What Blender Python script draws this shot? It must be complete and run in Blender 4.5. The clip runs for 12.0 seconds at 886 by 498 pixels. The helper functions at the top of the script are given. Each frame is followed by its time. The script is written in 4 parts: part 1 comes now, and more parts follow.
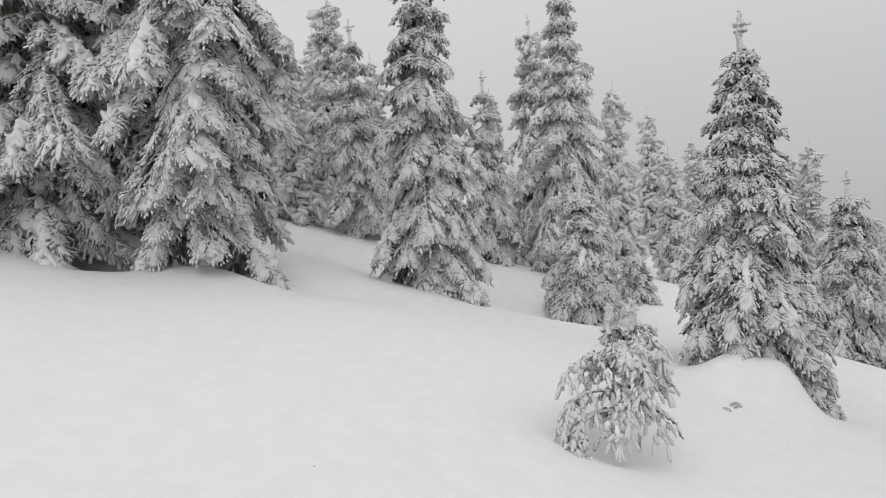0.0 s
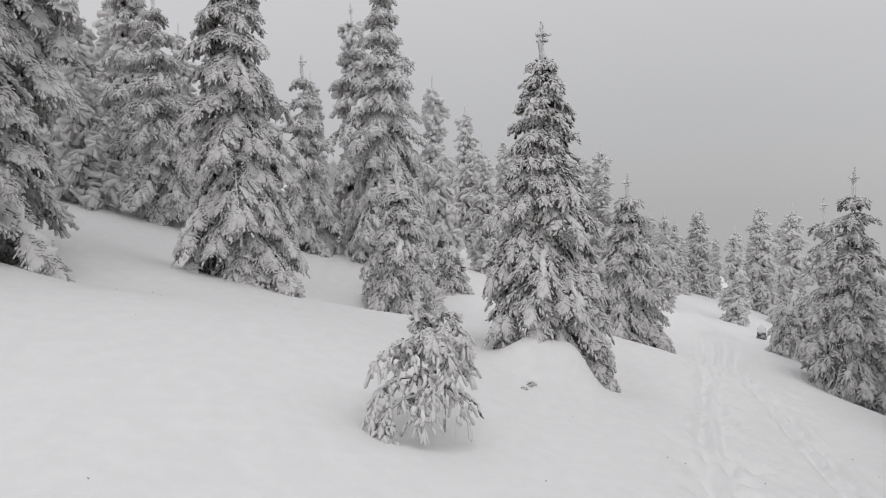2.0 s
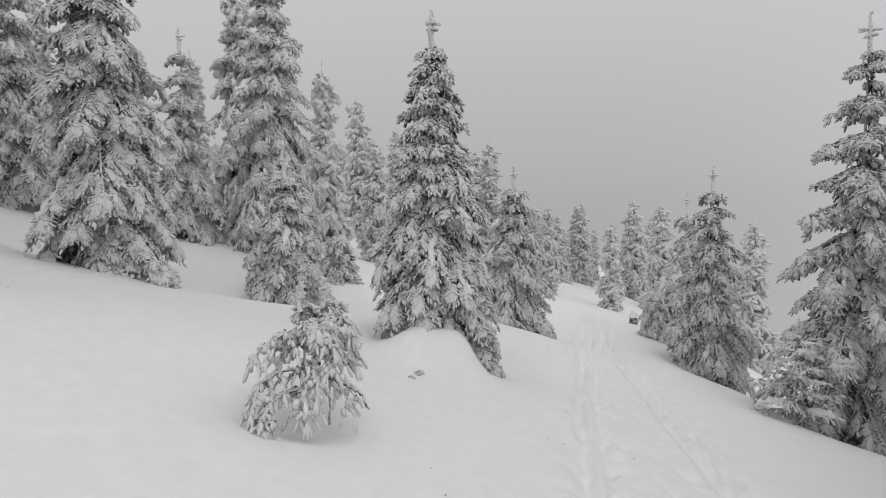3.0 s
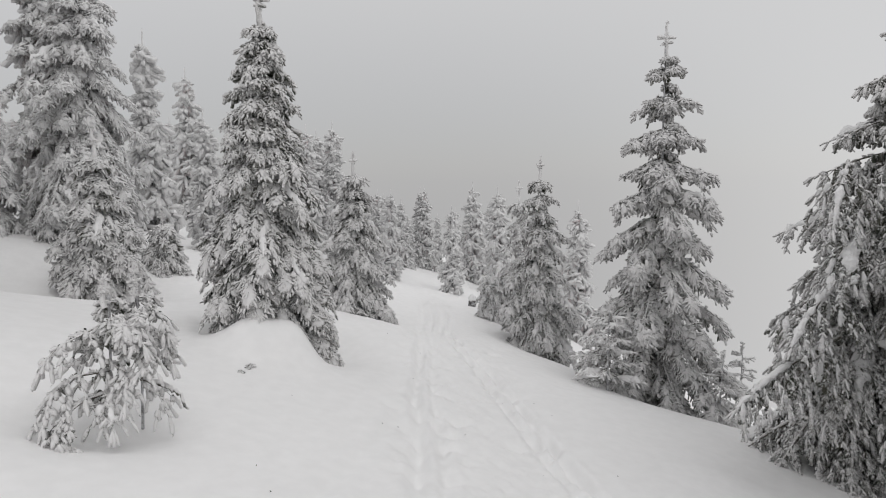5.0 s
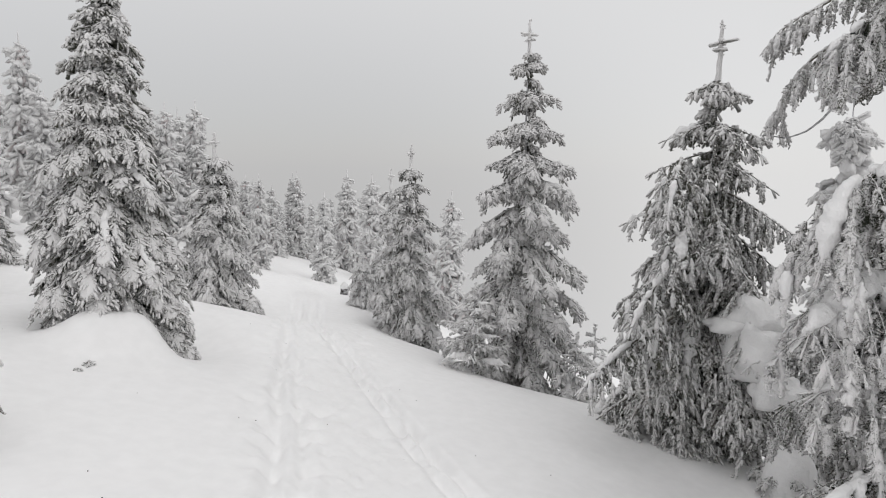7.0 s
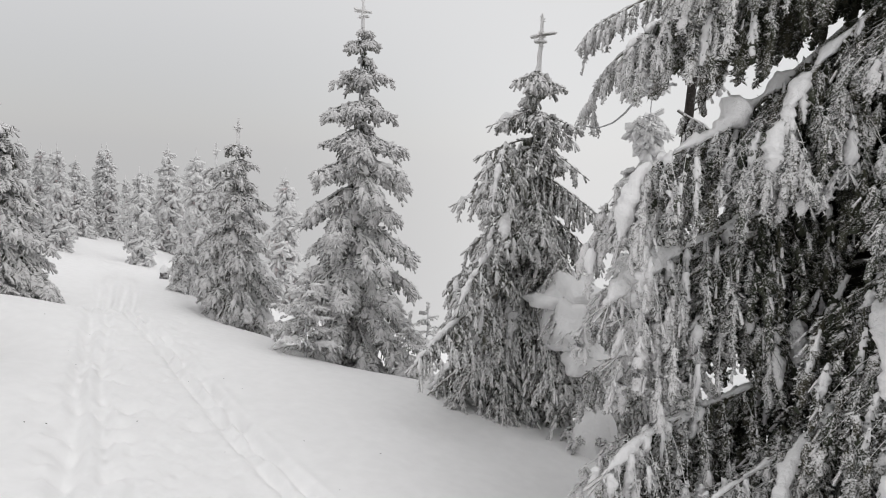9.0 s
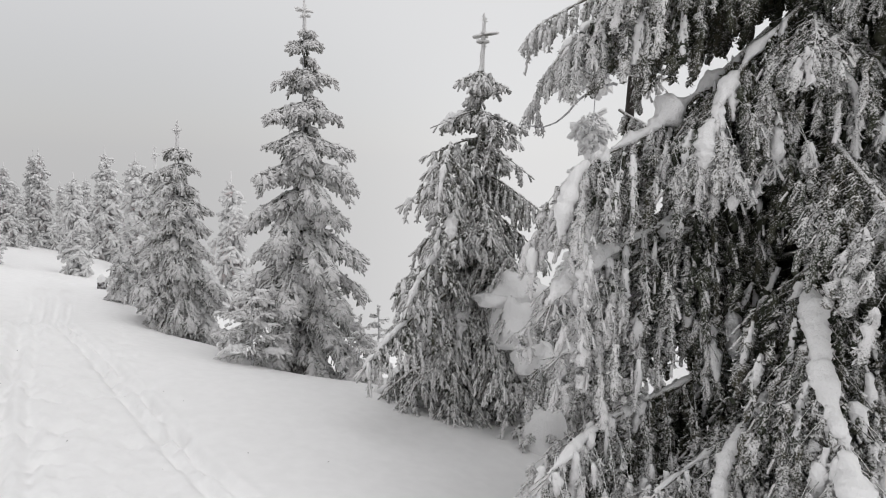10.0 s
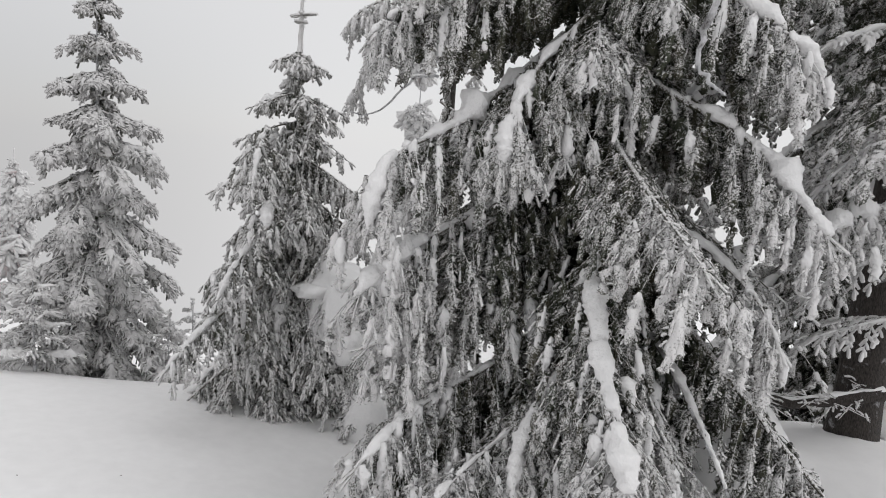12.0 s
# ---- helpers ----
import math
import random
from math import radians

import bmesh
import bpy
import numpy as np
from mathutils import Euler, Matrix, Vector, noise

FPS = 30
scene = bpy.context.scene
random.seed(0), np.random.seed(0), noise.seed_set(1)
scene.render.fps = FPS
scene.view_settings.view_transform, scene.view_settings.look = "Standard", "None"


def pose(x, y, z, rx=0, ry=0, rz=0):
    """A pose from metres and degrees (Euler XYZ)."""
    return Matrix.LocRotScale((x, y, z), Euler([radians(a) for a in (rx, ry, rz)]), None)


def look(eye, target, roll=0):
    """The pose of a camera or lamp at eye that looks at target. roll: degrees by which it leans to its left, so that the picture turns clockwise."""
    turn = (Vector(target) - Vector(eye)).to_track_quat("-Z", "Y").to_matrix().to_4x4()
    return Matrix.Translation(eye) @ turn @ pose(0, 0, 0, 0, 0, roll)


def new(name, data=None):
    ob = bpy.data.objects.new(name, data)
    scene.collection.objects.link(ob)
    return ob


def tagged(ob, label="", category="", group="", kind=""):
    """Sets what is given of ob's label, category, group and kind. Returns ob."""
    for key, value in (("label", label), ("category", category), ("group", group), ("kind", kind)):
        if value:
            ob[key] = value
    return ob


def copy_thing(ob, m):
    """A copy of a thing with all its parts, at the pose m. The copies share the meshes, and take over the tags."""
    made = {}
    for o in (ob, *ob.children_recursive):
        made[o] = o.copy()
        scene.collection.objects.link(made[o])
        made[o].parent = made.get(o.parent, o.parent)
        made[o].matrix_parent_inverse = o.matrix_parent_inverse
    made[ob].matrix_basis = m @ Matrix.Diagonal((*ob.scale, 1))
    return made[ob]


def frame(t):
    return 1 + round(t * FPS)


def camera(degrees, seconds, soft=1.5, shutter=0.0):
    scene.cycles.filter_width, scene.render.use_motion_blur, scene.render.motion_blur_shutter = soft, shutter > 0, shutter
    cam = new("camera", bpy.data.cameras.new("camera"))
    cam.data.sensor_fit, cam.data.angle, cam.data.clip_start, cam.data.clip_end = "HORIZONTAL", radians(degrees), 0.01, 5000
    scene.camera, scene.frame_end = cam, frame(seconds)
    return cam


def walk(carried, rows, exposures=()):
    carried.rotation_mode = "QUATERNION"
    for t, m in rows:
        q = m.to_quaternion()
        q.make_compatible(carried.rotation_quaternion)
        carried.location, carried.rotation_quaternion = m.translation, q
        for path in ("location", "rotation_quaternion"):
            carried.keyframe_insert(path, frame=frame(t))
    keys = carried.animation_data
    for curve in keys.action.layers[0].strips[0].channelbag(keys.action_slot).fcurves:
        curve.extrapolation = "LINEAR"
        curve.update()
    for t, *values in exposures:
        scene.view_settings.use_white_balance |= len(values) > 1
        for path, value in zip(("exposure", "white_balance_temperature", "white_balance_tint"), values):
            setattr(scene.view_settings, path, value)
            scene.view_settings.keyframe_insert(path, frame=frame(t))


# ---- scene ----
cam = camera(72.28, 12.0, soft=1.0)
PATH = [
    (0, 0.000, 0.000, 1.560, -2.08, 3.56, 0.00),
    (0.5, 0.021, 0.003, 1.565, -2.40, 3.30, -3.17),
    (1, 0.039, 0.010, 1.557, -2.81, 2.92, -7.38),
    (1.5, 0.067, 0.011, 1.550, -3.41, 2.44, -12.06),
    (2, 0.087, 0.019, 1.539, -3.72, 2.05, -16.50),
    (2.5, 0.112, 0.027, 1.536, -4.51, 1.74, -21.29),
    (3, 0.142, 0.058, 1.523, -4.94, 0.99, -26.61),
    (5, 0.264, 0.015, 1.513, -6.32, 0.42, -40.92),
    (5.5, 0.275, 0.013, 1.515, -6.28, -0.06, -44.16),
    (6, 0.291, -0.008, 1.513, -6.55, 0.18, -46.16),
    (6.5, 0.332, -0.052, 1.506, -7.17, -0.35, -49.09),
    (7, 0.361, -0.068, 1.509, -7.40, -1.06, -52.33),
    (7.5, 0.383, -0.094, 1.500, -7.50, -2.23, -56.57),
    (9.5, 0.494, -0.108, 1.491, -8.59, -2.62, -69.76),
    (10, 0.534, -0.150, 1.492, -8.35, -2.34, -71.86),
    (10.5, 0.567, -0.178, 1.492, -9.07, -3.19, -75.02),
    (11, 0.602, -0.232, 1.490, -8.91, -3.93, -79.61),
    (11.5, 0.613, -0.248, 1.496, -8.64, -4.16, -83.85),
    (12, 0.644, -0.284, 1.504, -8.61, -4.43, -87.25),
]
EXPOSURES = [(0.0, -0.17, 6450, 10), (1.5, -0.25, 6450, 10.5), (2.5, -0.35, 6420, 12), (3.2, -0.36, 6460, 11), (5.0, -0.28, 6480, 10), (6.0, -0.15, 6480, 10), (7.5, -0.05, 6480, 10), (12.0, -0.03, 6450, 10.5)]
walk(cam, [(t, pose(x, y, z, 90 + pitch, roll, yaw)) for t, x, y, z, pitch, roll, yaw in PATH], EXPOSURES)

# ---- world: dense bright winter cloud, with one very wide, weak sun behind it ----
SUN_HEIGHT, SUN_TURN = 44.0, 188.0
world = bpy.data.worlds.new("world")
scene.world = world
world.use_nodes = True
wn, wl = world.node_tree.nodes, world.node_tree.links
wn.clear()
w_out = wn.new("ShaderNodeOutputWorld")
w_cloud = wn.new("ShaderNodeBackground")
w_clear = wn.new("ShaderNodeBackground")
w_add = wn.new("ShaderNodeAddShader")
w_sky = wn.new("ShaderNodeTexSky")
w_sky.sky_type, w_sky.sun_disc = "NISHITA", False
w_sky.sun_elevation, w_sky.sun_rotation = radians(SUN_HEIGHT), radians(SUN_TURN)
w_clear.inputs["Strength"].default_value = 0.006
w_coord = wn.new("ShaderNodeTexCoord")
w_split = wn.new("ShaderNodeSeparateXYZ")
w_rise = wn.new("ShaderNodeMapRange")
w_rise.interpolation_type = "SMOOTHSTEP"
w_rise.inputs["From Min"].default_value, w_rise.inputs["From Max"].default_value = -0.08, 0.48
# the wooded mountain side behind the cloud dims it towards the north-east
w_dot = wn.new("ShaderNodeVectorMath")
w_dot.operation = "DOT_PRODUCT"
w_dot.inputs[1].default_value = (0.42, 0.90, -0.10)
w_side = wn.new("ShaderNodeMapRange")
w_side.interpolation_type = "SMOOTHSTEP"
w_side.inputs["From Min"].default_value, w_side.inputs["From Max"].default_value = 0.55, 1.0
w_side.inputs["To Min"].default_value, w_side.inputs["To Max"].default_value = 0.0, 1.0
w_inv = wn.new("ShaderNodeMath")
w_inv.operation = "SUBTRACT"
w_inv.inputs[0].default_value = 1.0
w_mul = wn.new("ShaderNodeMath")
w_mul.operation = "MULTIPLY"
# a thick cloud is brightest overhead
w_top = wn.new("ShaderNodeMapRange")
w_top.inputs["From Min"].default_value, w_top.inputs["From Max"].default_value = 0.35, 1.0
w_top.inputs["To Min"].default_value, w_top.inputs["To Max"].default_value = 1.0, 1.4
wl.new(w_split.outputs["Z"], w_top.inputs["Value"])
wl.new(w_top.outputs["Result"], w_cloud.inputs["Strength"])
w_mix = wn.new("ShaderNodeMix")
w_mix.data_type = "RGBA"
w_mix.inputs["A"].default_value = (0.755, 0.75, 0.746, 1)
w_mix.inputs["B"].default_value = (0.512, 0.508, 0.508, 1)
wl.new(w_coord.outputs["Generated"], w_split.inputs[0])
wl.new(w_coord.outputs["Generated"], w_dot.inputs[0])
wl.new(w_split.outputs["Z"], w_rise.inputs["Value"])
wl.new(w_dot.outputs["Value"], w_side.inputs["Value"])
wl.new(w_rise.outputs["Result"], w_inv.inputs[1])
wl.new(w_inv.outputs[0], w_mul.inputs[0])
wl.new(w_side.outputs["Result"], w_mul.inputs[1])
wl.new(w_mul.outputs[0], w_mix.inputs["Factor"])
wl.new(w_mix.outputs["Result"], w_cloud.inputs["Color"])
wl.new(w_sky.outputs["Color"], w_clear.inputs["Color"])
wl.new(w_cloud.outputs[0], w_add.inputs[0])
wl.new(w_clear.outputs[0], w_add.inputs[1])
wl.new(w_add.outputs[0], w_out.inputs["Surface"])

sun_data = bpy.data.lights.new("sun", "SUN")
sun_data.energy, sun_data.angle, sun_data.color = 0.42, radians(35), (1.0, 0.985, 0.96)
sun = new("sun", sun_data)
az = radians(SUN_TURN)
sun.matrix_world = look((0, 0, 30), (-30 * math.sin(az) / math.tan(radians(SUN_HEIGHT)), -30 * math.cos(az) / math.tan(radians(SUN_HEIGHT)), 0))


# ---- materials ----
def material(name):
    m = bpy.data.materials.new(name)
    m.use_nodes = True
    n, l = m.node_tree.nodes, m.node_tree.links
    return m, n, l, n["Principled BSDF"]


def noise_node(n, l, scale, detail=4.0, rough=0.6, coord="Object"):
    c = n.new("ShaderNodeTexCoord")
    t = n.new("ShaderNodeTexNoise")
    t.inputs["Scale"].default_value, t.inputs["Detail"].default_value, t.inputs["Roughness"].default_value = scale, detail, rough
    l.new(c.outputs[coord], t.inputs["Vector"])
    return t


def ramp(n, l, src, a, b, lo=0.0, hi=1.0):
    r = n.new("ShaderNodeMapRange")
    r.inputs["From Min"].default_value, r.inputs["From Max"].default_value = a, b
    r.inputs["To Min"].default_value, r.inputs["To Max"].default_value = lo, hi
    l.new(src, r.inputs["Value"])
    return r.outputs["Result"]


def maths(n, l, op, a, b):
    m = n.new("ShaderNodeMath")
    m.operation = op
    for k, v in enumerate((a, b)):
        if isinstance(v, (int, float)):
            m.inputs[k].default_value = v
        else:
            l.new(v, m.inputs[k])
    return m.outputs[0]


def mixed(n, l, fac, a, b):
    m = n.new("ShaderNodeMix")
    m.data_type = "RGBA"
    for key, v in (("Factor", fac), ("A", a), ("B", b)):
        if isinstance(v, tuple):
            m.inputs[key].default_value = (*v, 1)
        elif isinstance(v, (int, float)):
            m.inputs[key].default_value = v
        else:
            l.new(v, m.inputs[key])
    return m.outputs["Result"]


def bumped(n, l, b, heights, strength, distance):
    u = n.new("ShaderNodeBump")
    u.inputs["Strength"].default_value, u.inputs["Distance"].default_value = strength, distance
    l.new(heights, u.inputs["Height"])
    l.new(u.outputs[0], b.inputs["Normal"])


def snow_material(name, fine, coarse, strength):
    m, n, l, b = material(name)
    a = noise_node(n, l, fine, 5)
    c = noise_node(n, l, coarse, 3)
    h = maths(n, l, "ADD", a.outputs["Fac"], maths(n, l, "MULTIPLY", c.outputs["Fac"], 2.0))
    col = mixed(n, l, ramp(n, l, c.outputs["Fac"], 0.35, 0.7), (0.865, 0.86, 0.86), (0.905, 0.90, 0.90))
    l.new(col, b.inputs["Base Color"])
    b.inputs["Roughness"].default_value = 0.7
    b.inputs["Specular IOR Level"].default_value = 0.25
    bumped(n, l, b, h, strength, 0.02)
    return m


def rimed_needles(name, cover, speck=0.34, frost=(0.81, 0.80, 0.80), green=(0.080, 0.090, 0.068)):
    """Spruce needles under hoar frost. cover: how much of the needles the frost hides."""
    m, n, l, b = material(name)
    at = n.new("ShaderNodeAttribute")
    at.attribute_name = "rime"
    geo = n.new("ShaderNodeNewGeometry")
    sp = n.new("ShaderNodeSeparateXYZ")
    l.new(geo.outputs["Normal"], sp.inputs[0])
    # frost settles on top; the contrast also paints lit tops and shaded undersides
    up = ramp(n, l, sp.outputs["Z"], -0.35, 0.85, -0.06, 0.58)
    grain = noise_node(n, l, 110, 3, 0.75)
    patch = noise_node(n, l, 5, 2, 0.5)
    s = maths(n, l, "ADD", maths(n, l, "MULTIPLY", at.outputs["Fac"], 0.58), up)
    s = maths(n, l, "ADD", s, ramp(n, l, grain.outputs["Fac"], 0.3, 0.7, -speck, speck))
    s = maths(n, l, "ADD", s, ramp(n, l, patch.outputs["Fac"], 0.3, 0.7, -0.12, 0.12))
    s = maths(n, l, "ADD", s, ramp(n, l, geo.outputs["Random Per Island"], 0, 1, -0.12, 0.12))
    fac = ramp(n, l, s, 0.95 - cover, 1.35 - cover)
    leaf = mixed(n, l, geo.outputs["Random Per Island"], green, (green[0] * 1.5, green[1] * 1.2, green[2] * 1.2))
    l.new(mixed(n, l, fac, leaf, frost), b.inputs["Base Color"])
    b.inputs["Roughness"].default_value = 0.85
    b.inputs["Specular IOR Level"].default_value = 0.2
    bumped(n, l, b, noise_node(n, l, 90, 3).outputs["Fac"], 0.7, 0.012)
    return m


def bark_material(name, frosted):
    m, n, l, b = material(name)
    c = n.new("ShaderNodeTexCoord")
    mp = n.new("ShaderNodeMapping")
    mp.inputs["Scale"].default_value = (26, 26, 7)
    t = n.new("ShaderNodeTexNoise")
    t.inputs["Detail"].default_value = 6
    l.new(c.outputs["Object"], mp.inputs[0])
    l.new(mp.outputs[0], t.inputs["Vector"])
    fac = ramp(n, l, t.outputs["Fac"], 0.35, 0.7)
    bark = mixed(n, l, fac, (0.022, 0.019, 0.017), (0.085, 0.072, 0.064))
    f = ramp(n, l, noise_node(n, l, 9, 5, 0.7).outputs["Fac"], 0.62 - frosted, 0.85 - frosted)
    l.new(mixed(n, l, f, bark, (0.72, 0.72, 0.74)), b.inputs["Base Color"])
    b.inputs["Roughness"].default_value = 0.9
    bumped(n, l, b, t.outputs["Fac"], 0.9, 0.03)
    return m


SNOW = snow_material("settled_snow", 120, 7, 0.16)
LOAD = snow_material("clinging_snow", 60, 9, 0.45)
# NEEDLES, MID, GREY and PALE: greens lifted to stand in for thin haze
NEEDLES = rimed_needles("rimed_needles", 0.90, 0.42)
# thin rime, darkened so that inner and overshadowed boughs look shaded
NEEDLES_DARK = rimed_needles("thin_rime_and_shade_needles", 0.71, 0.50, green=(0.050, 0.058, 0.040))
NEEDLES_MID = rimed_needles("evenly_rimed_needles", 0.75, 0.45)
NEEDLES_NEAR = rimed_needles("crumbly_rimed_needles", 0.84, 0.48, green=(0.050, 0.058, 0.040))
NEEDLES_GREY = rimed_needles("half_rimed_needles", 0.75, 0.40)
# thick rime, its paleness also standing in for haze on farther spruces
NEEDLES_PALE = rimed_needles("rime_and_haze_needles", 0.92, 0.36)
# haze is put into these colours: paler, flatter needles the farther the tree
NEEDLES_FAINT = rimed_needles("haze_pale_needles", 0.98, 0.34, (0.84, 0.835, 0.835), (0.26, 0.263, 0.255))
NEEDLES_WHITE = rimed_needles("haze_white_needles", 1.2, 0.15, (0.83, 0.825, 0.825), (0.40, 0.40, 0.395))
NEEDLES_DIM = rimed_needles("haze_grey_needles", 1.05, 0.10, (0.79, 0.786, 0.786), (0.58, 0.578, 0.578))
BARK = bark_material("spruce_bark", 0.02)
BARK_FROST = bark_material("frosted_spruce_bark", 0.32)
STUMP_WOOD = bark_material("rimed_stump_bark", 0.2)


# ---- geometry helpers ----
def mesh_from(name, verts, faces, mat, rime=None, smooth=True):
    me = bpy.data.meshes.new(name)
    me.from_pydata([tuple(v) for v in verts], [], faces)
    me.materials.append(mat)
    if smooth:
        me.polygons.foreach_set("use_smooth", [True] * len(me.polygons))
    if rime is not None:
        a = me.attributes.new("rime", "FLOAT", "POINT")
        a.data.foreach_set("value", np.asarray(rime, dtype=np.float32))
    me.update()
    return me


class Heap:
    """Collects pieces of one mesh."""

    def __init__(self):
        self.v, self.f, self.r, self.n, self.hang = [], [], [], 0, []

    def add(self, v, f, r):
        v = np.asarray(v, float)
        f = np.asarray(f, int)
        self.v.append(v)
        self.f.append(f + self.n)
        self.r.append(np.asarray(r, float))
        self.n += len(v)

    def mesh(self, name, mat, smooth=True):
        faces = [q for f in self.f for q in f.tolist()]
        return mesh_from(name, np.concatenate(self.v), faces, mat, np.concatenate(self.r), smooth)


def unit(d):
    return d / np.maximum(np.linalg.norm(d, axis=-1, keepdims=True), 1e-9)


def basis(d):
    d = unit(d)
    up = np.where(np.abs(d[..., 2:3]) < 0.9, np.array((0.0, 0.0, 1.0)), np.array((1.0, 0.0, 0.0)))
    a = unit(np.cross(d, up))
    return d, a, np.cross(d, a)


def tube(heap, pts, radii, sides, r0, r1, rng=None, rough=0.0):
    """A tapered tube along pts, closed with a point at its end."""
    pts, radii = np.asarray(pts, float), np.asarray(radii, float)
    k = len(pts)
    d = np.array([pts[min(i + 1, k - 1)] - pts[max(i - 1, 0)] for i in range(k)])
    _, a, b = basis(d)
    q = 2 * math.pi * np.arange(sides) / sides
    w = radii[:, None] * (1 + (rng.uniform(-rough, rough, (k, sides)) if rough else np.zeros((k, sides))))
    v = pts[:, None] + w[..., None] * (np.cos(q)[None, :, None] * a[:, None] + np.sin(q)[None, :, None] * b[:, None])
    r = np.repeat(np.linspace(r0, r1, k), sides)
    i, s = np.meshgrid(np.arange(k - 1), np.arange(sides), indexing="ij")
    t = (s + 1) % sides
    f = np.stack([i * sides + s, i * sides + t, (i + 1) * sides + t, (i + 1) * sides + s], -1).reshape(-1, 4)
    heap.add(v.reshape(-1, 3), f, r)
    tip = pts[-1] + (pts[-1] - pts[-2]) * 0.3
    ring = v[-1]
    heap.add(np.vstack([ring, tip[None]]), [(j, (j + 1) % sides, sides) for j in range(sides)], [r1] * (sides + 1))


def fingers(heap, rng, rows, spikes, sides, droop=0.3):
    """Frosted twigs: rough drooping tubes with ice needles standing off them. rows: place, direction, length, radius, frost at base and tip."""
    if not rows:
        return
    p = np.array([q[0] for q in rows])
    d = unit(np.array([q[1] for q in rows]))
    ln, rad, r0, r1 = (np.array([q[k] for q in rows]) for k in (2, 3, 4, 5))
    n, k = len(rows), 2 + (sides > 3)
    _, a, b = basis(d)
    us, prof = (np.array((0.0, 0.45, 0.88)), np.array((0.72, 1.08, 0.80))) if k == 3 else (np.array((0.0, 0.78)), np.array((0.8, 1.0)))
    cen = p[:, None] + d[:, None] * (us[None, :] * ln[:, None])[..., None]
    cen[..., 2] -= droop * ln[:, None] * us[None, :] ** 2
    ang = 2 * math.pi * np.arange(sides) / sides
    w = rad[:, None, None] * prof[None, :, None] * rng.uniform(0.68, 1.30, (n, k, sides))
    v = cen[:, :, None] + w[..., None] * (np.cos(ang)[:, None] * a[:, None, None] + np.sin(ang)[:, None] * b[:, None, None])
    tip = cen[:, -1] + d * (0.13 * ln)[:, None] + rng.normal(0, 0.15, (n, 3)) * rad[:, None]
    v = np.concatenate([v.reshape(n, k * sides, 3), tip[:, None]], 1)
    r = r0[:, None] + (r1 - r0)[:, None] * np.concatenate([np.repeat(us, sides), [1.0]])[None]
    s = np.arange(sides)
    t = (s + 1) % sides
    q = np.concatenate([np.stack([i * sides + s, i * sides + t, (i + 1) * sides + t, (i + 1) * sides + s], 1) for i in range(k - 1)])
    c = np.stack([(k - 1) * sides + s, (k - 1) * sides + t, np.full(sides, k * sides)], 1)
    off = (np.arange(n) * (k * sides + 1))[:, None, None]
    base = heap.n
    heap.add(v.reshape(-1, 3), (q[None] + off).reshape(-1, 4), r.reshape(-1))
    heap.f.append((c[None] + off).reshape(-1, 3) + base)
    if spikes:
        u, turn = rng.uniform(0.05, 1.0, (n, spikes)), rng.uniform(0, 2 * math.pi, (n, spikes))
        e = p[:, None] + d[:, None] * (u * ln[:, None])[..., None]
        e[..., 2] -= droop * ln[:, None] * u ** 2
        o = np.cos(turn)[..., None] * a[:, None] + np.sin(turn)[..., None] * b[:, None]
        top = e + o * (rad[:, None] * 0.9 + rng.uniform(0.007, 0.017, (n, spikes)))[..., None] + d[:, None] * rng.uniform(0.004, 0.02, (n, spikes))[..., None]
        side = np.cross(o, d[:, None]) * rng.uniform(0.003, 0.007, (n, spikes))[..., None]
        root = e + o * (rad * 0.5)[:, None, None]
        v = np.stack([root + side, root - side, top], 2).reshape(-1, 3)
        rr = np.stack([np.repeat(r0[:, None], spikes, 1)] * 2 + [np.full((n, spikes), 1.1)], 2).reshape(-1)
        heap.add(v, np.arange(len(v)).reshape(-1, 3), rr)


# gap of side twigs, gap of fingers, finger radius, ice needles, sides
DETAIL = {"near": (0.074, 0.036, 0.0100, 1, 3), "fine": (0.088, 0.044, 0.0125, 0, 4), "airy": (0.070, 0.030, 0.0125, 3, 4), "mid": (0.112, 0.064, 0.0190, 0, 3), "low": (0.14, 0.095, 0.026, 0, 3), "far": (0.34, 0.27, 0.085, 0, 3)}
BEND = {"fan": (-20, 10), "weep": (-16, -4), "stiff": (4, 8), "arch": (-62, -14)}
UP = np.array((0.0, 0.0, 1.0))
COARSER = {"near": "low", "airy": "airy", "fine": "low", "mid": "low", "low": "far", "far": "far"}


def stem_line(length, pitch, style, seed, n=13):
    """The stem of a bough that leaves the trunk along +x at that pitch, sags and lifts its tip."""
    sag, lift = BEND[style]
    p, pts = np.zeros(3), [np.zeros(3)]
    for i in range(n - 1):
        s = (i + 0.5) / (n - 1)
        g = radians(pitch + sag * math.sin(min(s * 1.6, 1) * math.pi / 2) + lift * s * s)
        y = radians(7 * math.sin(4 * s + seed))
        p = p + length / (n - 1) * np.array((math.cos(g) * math.cos(y), math.cos(g) * math.sin(y), math.sin(g)))
        pts.append(p)
    return np.array(pts)


def on_line(pts, s):
    k = min(max(s, 0.0), 0.9999) * (len(pts) - 1)
    i = int(k)
    return pts[i] + (pts[i + 1] - pts[i]) * (k - i), unit(pts[i + 1] - pts[i])


